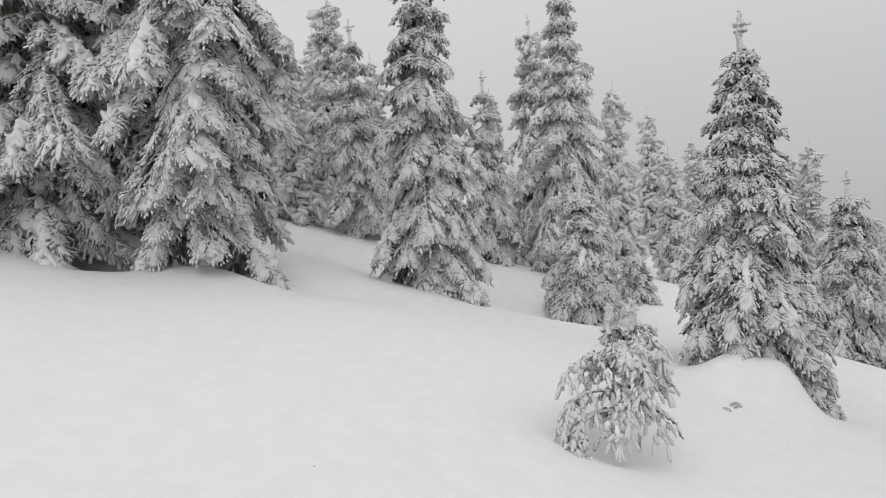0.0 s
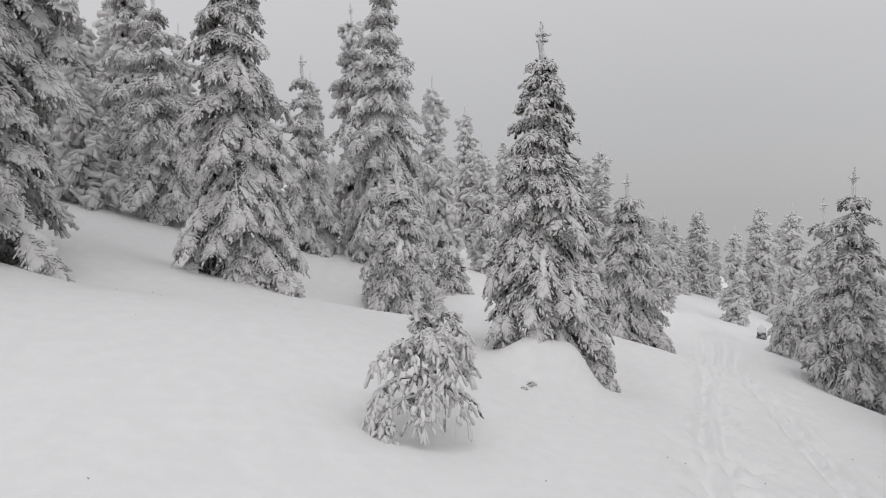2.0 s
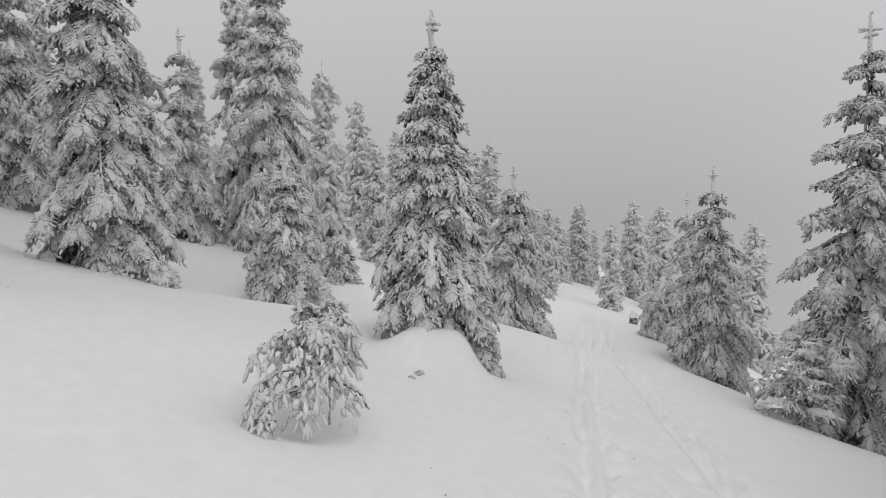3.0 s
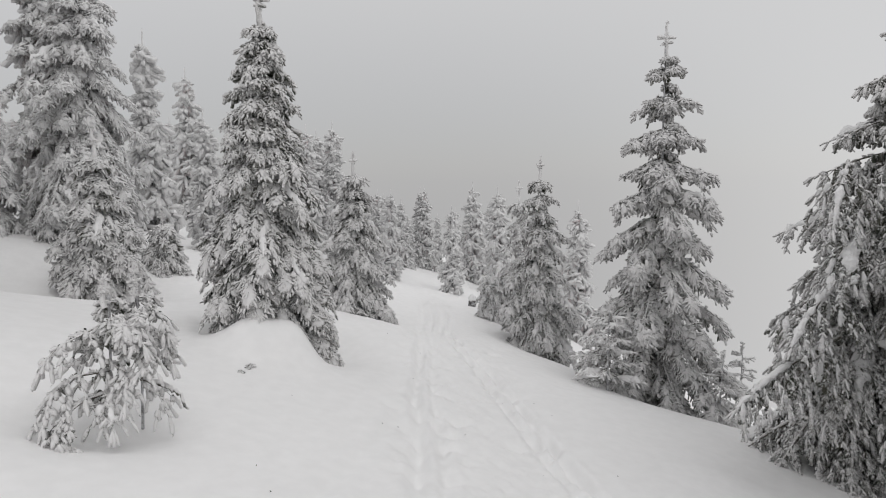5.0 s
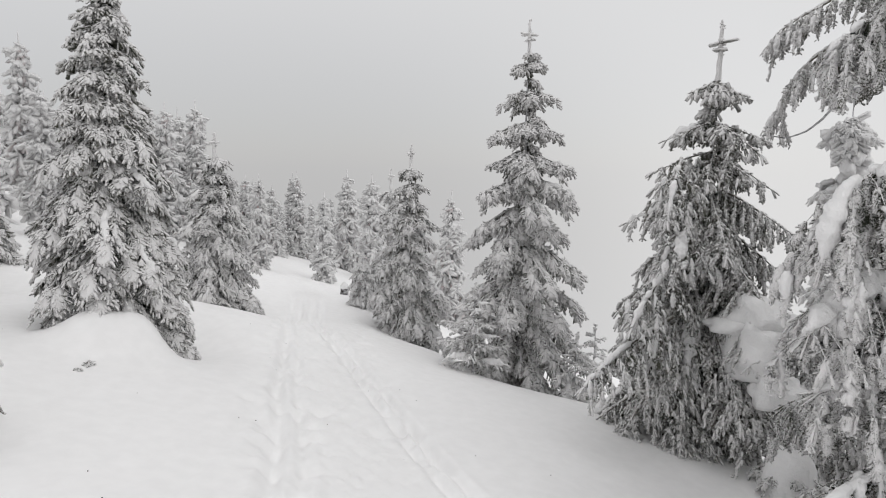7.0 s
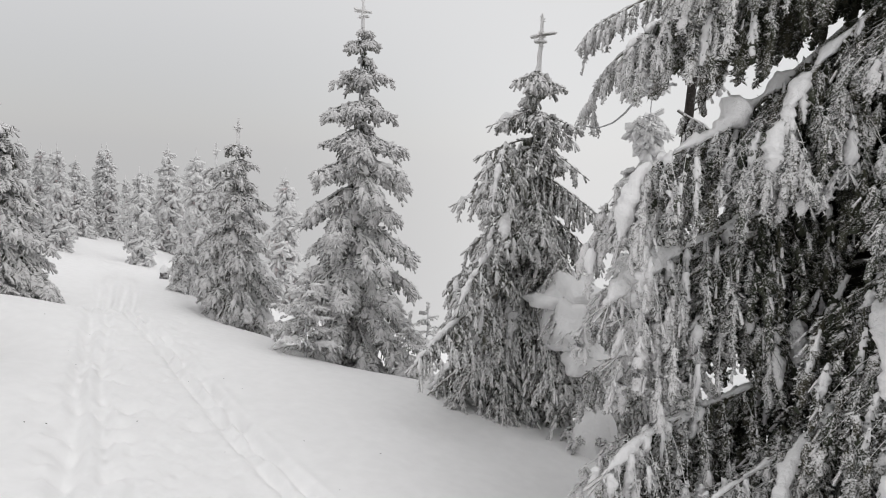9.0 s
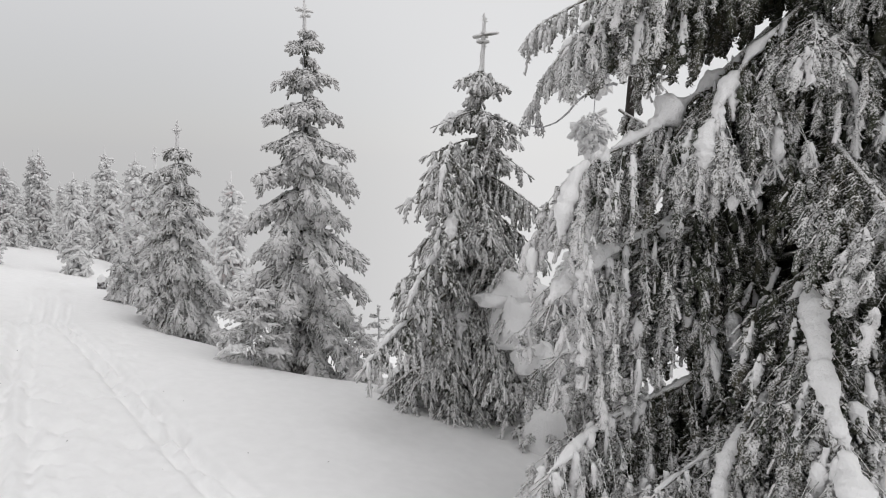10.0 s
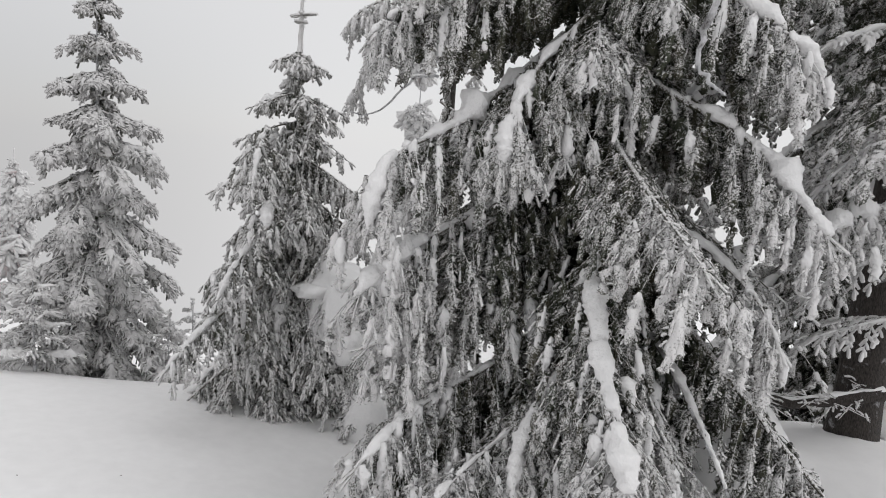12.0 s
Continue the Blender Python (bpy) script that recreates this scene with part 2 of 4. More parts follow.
def bough_heap(length, detail, style, seed, pitch, pts=None):
    """A spruce bough: a stem, two rows of side twigs and the frosted fingers that clothe them or hang from them."""
    rng = np.random.default_rng(seed)
    gap, step, rad, spikes, sides = DETAIL[detail]
    h, rows = Heap(), []
    pts = stem_line(length, pitch, style, seed) if pts is None else pts
    tube(h, pts, [max(0.003 + 0.013 * length * (1 - s), 0.005) for s in np.linspace(0, 1, len(pts))], 5, -0.2, 0.15 if style == 'weep' else 0.6, rng, 0.1)

    def pendant(p, out, ln, frost):
        """A hanging twig, knobbly with rime."""
        e = unit(-UP + out * rng.uniform(0.0, 0.3) + np.array((rng.uniform(-0.12, 0.12), rng.uniform(-0.12, 0.12), 0)))
        h.hang.append((p, e, ln))
        if detail in ("near", "fine", "mid"):
            wide, grains = {"near": (0.024, 30), "fine": (0.021, 15), "mid": (0.034, 8)}[detail]
            wide = wide * rng.uniform(0.7, 1.25) * min(0.6 + ln * 1.6, 1.15)
            # near twigs: the lowered rime also paints in shade between the boughs
            frost = frost * 1.2 - 0.25 if detail == "near" else frost * 0.9 - 0.07
            steps = max(int(ln / 0.03), 3)
            us = np.linspace(0, 1, steps + 1)
            line = p + e * (ln * us)[:, None] + rng.normal(0, 0.3 * wide, (steps + 1, 3))
            tube(h, line, wide * (0.25 + 0.75 * np.sin(math.pi * (0.06 + 0.8 * us)) ** 0.8) * rng.uniform(0.75, 1.2, steps + 1), 6, frost + float(rng.choice((-0.15, 0.0, 0.15, 0.4))), frost + 0.25, rng, 0.35)
            _, a, b = basis(e)
            for j in range(max(int(grains * ln / 0.25), 3)):
                u, t = rng.uniform(0, 1.0), rng.uniform(0, 6.28)
                o = math.cos(t) * a + math.sin(t) * b
                at_u = p + e * ln * u + o * wide * (0.2 + 0.7 * math.sin(math.pi * (0.06 + 0.8 * u)))
                rows.append((at_u, o * rng.uniform(0.4, 1.0) + e * rng.uniform(0.0, 0.9), rad * rng.uniform(1.6, 2.8), rad * rng.uniform(0.55, 0.9), frost + 0.15, frost + 0.55))
            return
        gap_k = rad * 2.9
        m = max(int(ln / gap_k), 1)
        _, a, b = basis(e)
        for j in range(m):
            bulge = math.sin(math.pi * (0.18 + 0.72 * j / m))
            for _ in range(2):
                t, spread_k = rng.uniform(0, 6.28), rng.uniform(0.15, 1.0)
                o = math.cos(t) * a + math.sin(t) * b
                q = p + e * ln * (j + rng.uniform(-0.4, 0.4)) / m + o * rad * 1.8 * spread_k * bulge
                rows.append((q, e * rng.uniform(0.6, 1.0) + o * rng.uniform(0.3, 0.85), rad * rng.uniform(2.4, 3.8), rad * rng.uniform(0.8, 1.3), frost - 0.1 + 0.3 * spread_k, frost + 0.15 + 0.4 * spread_k))

    def paw(p, d, size, frost):
        """A drooping hand of twigs: short blunt rimed fingers that lie over one another and spread to a lobed fringe."""
        d = unit(d)
        across = unit(np.cross(d, UP))
        over = np.cross(across, d)
        drop, wide = rng.uniform(0.4, 0.95), rng.uniform(0.36, 0.52) * size
        body = size - 3.0 * rad

        def spot(r, t):
            u, c = 0.5 + 0.5 * r * np.cos(t), r * np.sin(t)
            return p + d * (body * u)[..., None] + across * (wide * c * (0.55 + 0.6 * u))[..., None] - UP * (drop * size * (u ** 2.2 + 0.35 * c * c))[..., None]

        # the matted middle, thick with rime
        t = 2 * math.pi * np.arange(9) / 9
        rings = np.array((0.34, 0.62, 0.8))[:, None] * rng.uniform(0.86, 1.14, (3, 9))
        v = spot(rings, t[None, :]) + over * (rad * (np.array((0.9, 0.5, -0.3))[:, None] + rng.uniform(-0.5, 0.5, (3, 9))))[..., None]
        ends = spot(np.zeros(2), np.zeros(2)) + over * np.array((1.0, -1.2))[:, None] * rad
        f = [(27, k, (k + 1) % 9) for k in range(9)] + [(18 + k, 28, 18 + (k + 1) % 9) for k in range(9)]
        base = h.n
        h.add(np.concatenate([v.reshape(-1, 3), ends]), f, np.concatenate([np.full(27, frost + 0.45), (frost + 0.5, 0.3 * frost)]))
        h.f.append(np.array([(9 * i + k, 9 * i + 9 + k, 9 * i + 9 + (k + 1) % 9, 9 * i + (k + 1) % 9) for i in range(2) for k in range(9)]) + base)
        # short blunt fingers round its fringe, and some lying on it
        many = int(np.clip(4.4 * size / (rad * 2.6), 5 if detail == "far" else 10, 54))
        for j in range(many):
            kind = ("on", "fringe", "fringe", "hang", "on")[j % 5]
            t = rng.uniform(-2.6, 2.6)
            r = rng.uniform(0.55, 0.95) if kind == "fringe" else rng.uniform(0.1, 0.85)
            lift = {"on": 0.9, "fringe": rng.uniform(-0.6, 0.4), "hang": -0.8}[kind]
            q = spot(np.array(r), np.array(t)) + over * rad * lift
            e = d * (0.35 + math.cos(t)) + across * (math.sin(t) * 1.2 + rng.uniform(-0.5, 0.5)) - UP * (drop + rng.uniform(-0.3, 0.6) + {"on": -0.6, "fringe": 0.0, "hang": 2.2}[kind])
            tone = frost + 0.3 + rng.uniform(-0.35, 0.3) - (0.25 if kind == "hang" else 0)
            rows.append((q, e, rad * rng.uniform(2.4, 5.0), rad * rng.uniform(0.6, 1.15), tone - 0.25, tone + 0.4))

    if style in ("fan", "arch"):
        pace = {"fine": 0.10, "airy": 0.10, "near": 0.09, "mid": 0.12, "low": 0.18, "far": 0.42}[detail]
        count = max(int(length / pace), 2)
        for i in range(count):
            s = min(max(0.16 + 0.8 * (i + rng.uniform(-0.35, 0.35)) / count, 0.1), 0.95)
            p, fwd = on_line(pts, s)
            across = unit(np.cross(fwd, UP))
            for side in (-1, 1):
                turn = radians(rng.uniform(28, 72))
                size = min(max(length * (0.15 + 0.26 * (1 - s)), 0.09), 0.27) * rng.uniform(0.6, 1.25) * (0.62 if detail == "airy" else 1.0)
                d = fwd * math.cos(turn) + across * side * math.sin(turn) - UP * rng.uniform(0.0, 0.35)
                start = p + unit(d) * min(0.5 * length * (1 - s), 0.16) * rng.uniform(0.0, 1.0)
                tube(h, [p, 0.5 * (p + start) + UP * 0.01, start, start + unit(d) * 0.4 * size - UP * 0.06 * size], [0.007, 0.006, 0.006, 0.004], 3, -0.1, 0.5)
                paw(start, d, size, 0.05 + 0.45 * s)
            for k in range(2):
                rows.append((on_line(pts, min(s + 0.5 * k / count, 1))[0], fwd * 0.8 + across * rng.uniform(-0.8, 0.8) + UP * rng.uniform(-0.1, 0.4), rad * 3, rad, 0.2 + 0.4 * s, 0.9))
        p, fwd = on_line(pts, 0.86)
        paw(p, fwd, min(max(0.26 * length, 0.12), 0.30), 0.5)
        fingers(h, rng, rows, spikes, sides, 0.15)
        return h
    count = max(int(length * 0.94 / (gap * (1.35 if style == 'weep' else 1.0))), 3)
    for i in range(count):
        s = min(max(0.08 + 0.92 * (i + rng.uniform(-0.3, 0.3)) / count, 0.04), 0.98)
        p, fwd = on_line(pts, s)
        across = unit(np.cross(fwd, UP))
        # rime thins towards the trunk; the dark colour also paints shade inside crowns
        inner = -0.1 + 0.75 * s if detail != "near" else -0.5 + 1.2 * s
        for side in (-1, 1):
            reach = length * (0.10 + 0.38 * (1 - s) ** 0.8 * min(1.0, 0.3 + s * 3)) * rng.uniform(0.6, 1.25)
            reach = min(max(reach, 0.05), 0.40)
            turn = radians(rng.uniform(35, 66))
            if style == "weep":
                reach, turn = min(reach * 0.8, 0.34), radians(rng.uniform(48, 80))
            down = {"fan": rng.uniform(0.1, 0.6), "weep": rng.uniform(0.05, 0.35), "stiff": rng.uniform(-0.1, 0.2), "arch": rng.uniform(0.1, 0.5)}[style]
            d = unit(fwd * math.cos(turn) + across * side * math.sin(turn) - UP * down)
            fall = {"fan": 0.50, "weep": 0.45, "stiff": 0.12, "arch": 0.35}[style]
            line = np.array([p + d * reach * u - UP * fall * reach * u * u for u in (0, 0.33, 0.66, 1.0)])
            tube(h, line, [0.006, 0.005, 0.004, 0.003] if style != "weep" else [0.004, 0.003, 0.003, 0.002], 3, inner, 0.8 if style != "weep" else inner)
            m = max(int(reach / (step * ((2.5 if detail == "near" else 1.6) if style == "weep" else 1.0))), 1)
            for j in range(m):
                u = (j + rng.uniform(0.2, 1.0)) / m
                q = p + d * reach * u - UP * fall * reach * u * u
                along = unit(d - UP * 2 * fall * u)
                _, a, _ = basis(along)
                if style == "weep":
                    rows.append((q, along + rng.uniform(-0.5, 0.5, 3), rad * 3.6, rad * 1.1, inner + 0.3 * u, 1.0))
                    pendant(q, d, (rng.uniform(0.09, 0.33) if detail != "near" else rng.uniform(0.14, 0.50)) * (1.15 - 0.6 * s) * min(1.0, 0.4 + length * 0.5) * (0.30 if detail == "airy" else 1.0), inner + 0.25 * u)
                else:
                    flip = 1 if (j + i) % 2 else -1
                    e = along * rng.uniform(0.6, 1.0) + flip * a * rng.uniform(0.35, 0.95) + UP * rng.uniform(-0.75, 0.05)
                    ln = max(rng.uniform(0.038, 0.076) * (1.1 - 0.35 * u), rad * 2.0)
                    rows.append((q, e, ln, rad * rng.uniform(0.8, 1.2), inner + 0.25 * u, 1.0))
            rows.append((line[-1], d - UP * 2 * fall, max(0.07, rad * 2.4), rad, 0.7, 1.0))
        if style == "weep":
            for _ in range(2):
                pendant(p + across * rng.uniform(-0.03, 0.03), fwd, rng.uniform(0.08, 0.34) * (0.4 if detail == "airy" else 1.0) * (1.1 - 0.5 * s) * min(1.0, 0.45 + length * 0.5), inner + 0.1)
        for k in range(2):
            rows.append((on_line(pts, min(s + 0.4 * k / count, 1))[0], fwd * 0.6 + across * rng.uniform(-0.8, 0.8) + UP * rng.uniform(-0.2, 0.6), max(0.05, rad * 2.4), rad, inner + 0.2, 1.0))
        rows.append((p, fwd + across * rng.uniform(-0.5, 0.5) + UP * rng.uniform(0.0, 0.5), max(0.06, rad * 2.4), rad, inner + 0.2, 1.0))
    for _ in range(3):
        p, fwd = on_line(pts, 0.97)
        rows.append((p, fwd + rng.uniform(-0.4, 0.4, 3), 0.07 + 0.04 * length, rad, 0.7, 1.0))
    fingers(h, rng, rows, spikes, sides)
    return h


def ridge(v, f, line, widths, rng, sides=10, flat=0.35):
    """A rounded, lumpy roll of snow along a line, closed at both ends."""
    k, n0 = len(line) - 1, len(v)
    shift = rng.uniform(0, 50, 3)
    for i, p in enumerate(line):
        fwd = unit(line[min(i + 1, k)] - line[max(i - 1, 0)])
        across = unit(np.cross(fwd, UP) + np.array((0, 1e-6, 0)))
        top = unit(np.cross(across, fwd))
        w = widths[i] * max(1 + 0.9 * noise.noise(Vector((p[0] * 9 + shift[0], p[1] * 9, shift[1]))), 0.3)
        p = p + across * w * 0.2 * noise.noise(Vector((p[0] * 6, p[1] * 6, shift[2])))
        for q in range(sides):
            t = 2 * math.pi * q / sides
            c, z = math.cos(t), math.sin(t)
            g = 1 + 0.40 * noise.noise(Vector((p[0] * 16 + shift[0], p[1] * 16 + c * 1.3, p[2] * 16 + z * 1.3))) + 0.22 * noise.noise(Vector((p[0] * 45, p[1] * 45 + c * 3, z * 3 + shift[0])))
            v.append(p + across * c * w * g + top * (z * (0.9 if z > 0 else flat) * w * g + 0.25 * w))
    for i in range(k):
        for q in range(sides):
            f.append(tuple(n0 + j for j in (i * sides + q, i * sides + (q + 1) % sides, (i + 1) * sides + (q + 1) % sides, (i + 1) * sides + q)))
    f.append(tuple(n0 + q for q in reversed(range(sides))))
    f.append(tuple(n0 + k * sides + q for q in range(sides)))


def load_mesh(length, style, seed, pitch, heavy):
    """Snow lying on a bough: a lobed mantle draped over the stem and its side twigs, thickest along the middle, with bare gaps."""
    rng = np.random.default_rng(seed + 500)
    pts = stem_line(length, pitch, style, seed)
    v, f = [], []
    steep = max(0.0, (-pitch - 20) / 40)
    start = rng.uniform(0.12, 0.3)
    patches = [(start, rng.uniform(0.9, 1.04))]
    for a, b in patches:
        k = max(int((b - a) * length / 0.022), 8)
        o, n0, sides = rng.uniform(0, 60, 4), len(v), 16
        for i in range(k + 1):
            along = i / k
            q = a + (b - a) * along
            p, fwd = on_line(pts, q)
            across = unit(np.cross(fwd, UP))
            top = unit(np.cross(across, fwd))
            end = max(1 - abs(2 * along - 1) ** 4, 0) ** 0.6 + 0.02
            reach = min(length * (0.10 + 0.44 * max(1 - q, 0) ** 0.8 * min(1.0, 0.3 + q * 3)), 0.5) * (0.24 if style == "weep" else 0.30)
            d = q * length
            thick = (0.016 + 0.022 * min(length, 1.2)) * heavy * (1 - 0.25 * steep) * (1.2 if style == "weep" else 1.0) * max(1 + 1.1 * noise.noise(Vector((d * 6, o[0], o[1]))), 0.3) * end
            for c_i in range(sides):
                t = 2 * math.pi * c_i / sides
                c, z = math.cos(t), math.sin(t)
                c = math.copysign(abs(c) ** 0.7, c)
                side = 1 if c > 0 else -1
                lobe = 0.42 + 0.75 * noise.noise(Vector((d * 4.5, o[2] + 9 * side, 0))) + 0.35 * noise.noise(Vector((d * 11, o[3] + 9 * side, 0)))
                w = (reach * min(max(lobe, 0.12), 1.0) * (1 - 0.3 * steep) * min(0.55 + 0.4 * heavy, 1.25) + 0.5 * thick) * end
                e = abs(c) * w
                lump = 1 + 1.3 * noise.noise(Vector((d * 13 + o[1], c * w * 13, o[2]))) + 0.7 * noise.noise(Vector((d * 32, c * w * 32 + o[0], z)))
                rise = thick * (lump * z ** 0.7 if z > 0 else 0.5 * z) + 0.006 * (1 - abs(c))
                v.append(p + across * c * w + fwd * (e * 0.4 + 0.6 * thick * noise.noise(Vector((d * 20, 3 * c, o[3])))) - UP * (0.25 * e + 0.45 * e * e / max(reach, 0.05)) + top * rise)
        for i in range(k):
            for c_i in range(sides):
                c_n = (c_i + 1) % sides
                f.append(tuple(n0 + x for x in (i * sides + c_i, i * sides + c_n, (i + 1) * sides + c_n, (i + 1) * sides + c_i)))
        f.append(tuple(n0 + x for x in reversed(range(sides))))
        f.append(tuple(n0 + k * sides + x for x in range(sides)))
    return mesh_from("snow_load", v, f, LOAD)


SIZES = (0.16, 0.26, 0.40, 0.60, 0.88, 1.25, 1.7, 2.2)
PITCHES = (-52, -34, -16, 4, 28)
BOUGHS, LOADS = {}, {}
VARIANTS = 2


def bough_mesh(size, detail, style, variant, pitch, mat):
    key = (size, detail, style, variant, pitch)
    if key not in BOUGHS:
        BOUGHS[key] = {"": bough_heap(size, detail, style, int(size * 100) * 7 + variant * 31 + len(style), pitch).mesh("bough", mat)}
        BOUGHS[key][mat.name] = BOUGHS[key][""]
    if mat.name not in BOUGHS[key]:
        me = BOUGHS[key][""].copy()
        me.materials[0] = mat
        BOUGHS[key][mat.name] = me
    return BOUGHS[key][mat.name]


def load_of(size, style, variant, pitch, heavy):
    key = (size, style, variant, pitch, heavy)
    if key not in LOADS:
        LOADS[key] = load_mesh(size, style, int(size * 100) * 7 + variant * 31 + len(style), pitch, heavy)
    return LOADS[key]


def part(name, data, parent, m=None, label=""):
    ob = new(name, data)
    ob.parent = parent
    if m is not None:
        ob.matrix_basis = m
    if label:
        ob["label"] = label
    return ob


def trunk_mesh(height, radius, lean, mat, seed, base=-0.35):
    rng = np.random.default_rng(seed)
    h = Heap()
    n = 14
    pts, rad = [], []
    for i in range(n + 1):
        s = i / n
        z = base + (height - base) * s
        pts.append((lean[0] * s + 0.02 * math.sin(3 * s + seed), lean[1] * s, z))
        flare = 1 + 0.28 * max(0, 1 - (z - base) / 0.6) ** 2
        rad.append(max(radius * (1 - s) ** 0.85 * flare, 0.008))
    tube(h, pts, rad, 12, 0.0, 0.6, rng, 0.07)
    return h.mesh("trunk", mat)


def leader_mesh(height, seed, mat, thick=0.020, stubs=4):
    """The tree's top shoot with its ring of short side shoots, thick with rime."""
    rng = np.random.default_rng(seed)
    h, rows = Heap(), []
    pts = [np.array((0.012 * math.sin(4 * s + seed), 0, height * s)) for s in np.linspace(-0.25, 1, 8)]
    tube(h, pts, [thick * q for q in (1.3, 1.2, 1.1, 1.0, 0.95, 0.85, 0.7, 0.4)], 6, 0.7, 1.0, rng, 0.25)
    for ring, at_z, ln in ((0, 0.56, 0.38), (1, 0.40, 0.22)):
        for k in range(stubs):
            q = 2 * math.pi * (k + rng.uniform(-0.2, 0.2)) / stubs + ring
            d = np.array((math.cos(q), math.sin(q), rng.uniform(-0.1, 0.35)))
            rows.append((np.array((0, 0, height * at_z)), d, height * ln * rng.uniform(0.4, 1.1), thick * 0.85, 0.8, 1.0))
    for k in range(40):
        u, q = rng.uniform(-0.2, 1), rng.uniform(0, 6.28)
        rows.append((np.array((0, 0, height * u)), np.array((math.cos(q), math.sin(q), 0.5)), 0.032, 0.007, 1.0, 1.0))
    fingers(h, rng, rows, 5, 5, 0.1)
    return h.mesh("leader", mat)


def ground(x, y):
    """The snow's height: a hillside that falls to the east, with a trodden trail, mounds and hollows."""
    x, y = np.asarray(x, float), np.asarray(y, float)
    ys = np.where(y > 0, y, 0.45 * -y * np.clip(-y / 2, 0, 1))
    z = -0.2457 * x + 0.0918 * np.minimum(ys, 60 + 0 * ys)
    z = np.where(z > 14, 14 + 6 * np.tanh((z - 14) / 6), z)
    z = np.where(z < -70, -70 + 10 * np.tanh((z + 70) / 10), z)
    for mx, my, r, s, a in MOUNDS:
        z = z + a * np.exp(-(((x - mx) / r) ** 2 + ((y - my) / s) ** 2))
    along = x * TRAIL_DIR[0] + y * TRAIL_DIR[1]
    fall = np.maximum(x * TRAIL_DIR[1] - y * TRAIL_DIR[0] - np.interp(along, (6.2, 9.0, 11.6, 14.0), (5.6, 2.8, 1.6, 1.0)), 0) * np.clip((y + 2.5) / 2.5, 0, 1)
    z = z - 0.34 * fall * fall / (fall + 0.6)
    near = np.exp(-((x / 16) ** 2 + ((y - 5) / 16) ** 2))
    z = z + near * (0.05 * np.sin(0.9 * x + 0.4 * y) + 0.04 * np.sin(1.3 * y - 0.5 * x + 1.0))
    return z + trail(x, y)


# x, y, radius in x, radius in y, height
MOUNDS = [
    (2.76, 5.74, 0.37, 0.34, 0.36), (3.10, 5.58, 0.2, 0.22, 0.26), (3.9, 6.5, 0.7, 0.8, -0.34), (-2.75, 6.75, 0.9, 0.5, 0.45), (-3.4, 6.95, 1.9, 0.6, -0.55), (-5.2, 6.8, 0.7, 0.6, 0.6), (1.0, 9.9, 2.9, 1.3, -0.60), (-0.6, 7.5, 0.9, 0.5, 0.06), (5.0, -3.4, 1.2, 1.2, 0.35), (6.3, -3.2, 2.0, 1.6, 0.6), (7.0, 1.2, 1.0, 1.0, 0.14),
    (4.9, -2.3, 0.35, 0.35, 0.35), (8.9, 4.6, 1.3, 1.4, -0.25), (0.97, 4.02, 0.5, 0.4, -0.14), (6.6, 8.9, 1.0, 1.0, -0.35), (9.2, 7.4, 1.0, 1.0, -0.2), (6.9, 0.7, 0.25, 0.25, 0.25),
]
TRAIL_DIR = np.array((0.655, 0.756))


def trail(x, y):
    """Two narrow pairs of ski grooves that draw together uphill, and trampled snow between them, in metres of depth."""
    along = x * TRAIL_DIR[0] + y * TRAIL_DIR[1]
    across = x * TRAIL_DIR[1] - y * TRAIL_DIR[0]
    fade = np.clip((along - 0.3) / 1.5, 0, 1) * np.clip((40 - along) / 15, 0, 1)
    up = np.minimum(along, 10.5)
    left = 0.23 - 0.038 * up + 0.02 * np.sin(1.7 * along)
    right = 1.30 - 0.168 * (up - 4.0) + 0.03 * np.sin(1.1 * along)
    faint = -0.29 - 0.13 * (5.0 - np.minimum(along, 6.5))
    z = np.zeros_like(across)
    for pos, width, depth in ((left - 0.07, 0.055, 0.055), (left + 0.09, 0.05, 0.040), (right - 0.08, 0.05, 0.050), (right + 0.08, 0.047, 0.055), (faint, 0.05, 0.022)):
        c = across - pos
        worn = 1 + 0.5 * np.sin(7 * along + 3 * width * 100) * np.sin(2.3 * along) + 0.15 * np.sin(5.3 * along + 40 * depth * 100)
        z = z - depth * worn * np.exp(-(c / width) ** 2)
        z = z + 0.35 * depth * np.exp(-((np.abs(c) - 2.0 * width) / (0.7 * width)) ** 2)
    z = z - 0.035 * np.exp(-((across - 0.5 * (left + right)) / 0.8) ** 4)
    return z * fade


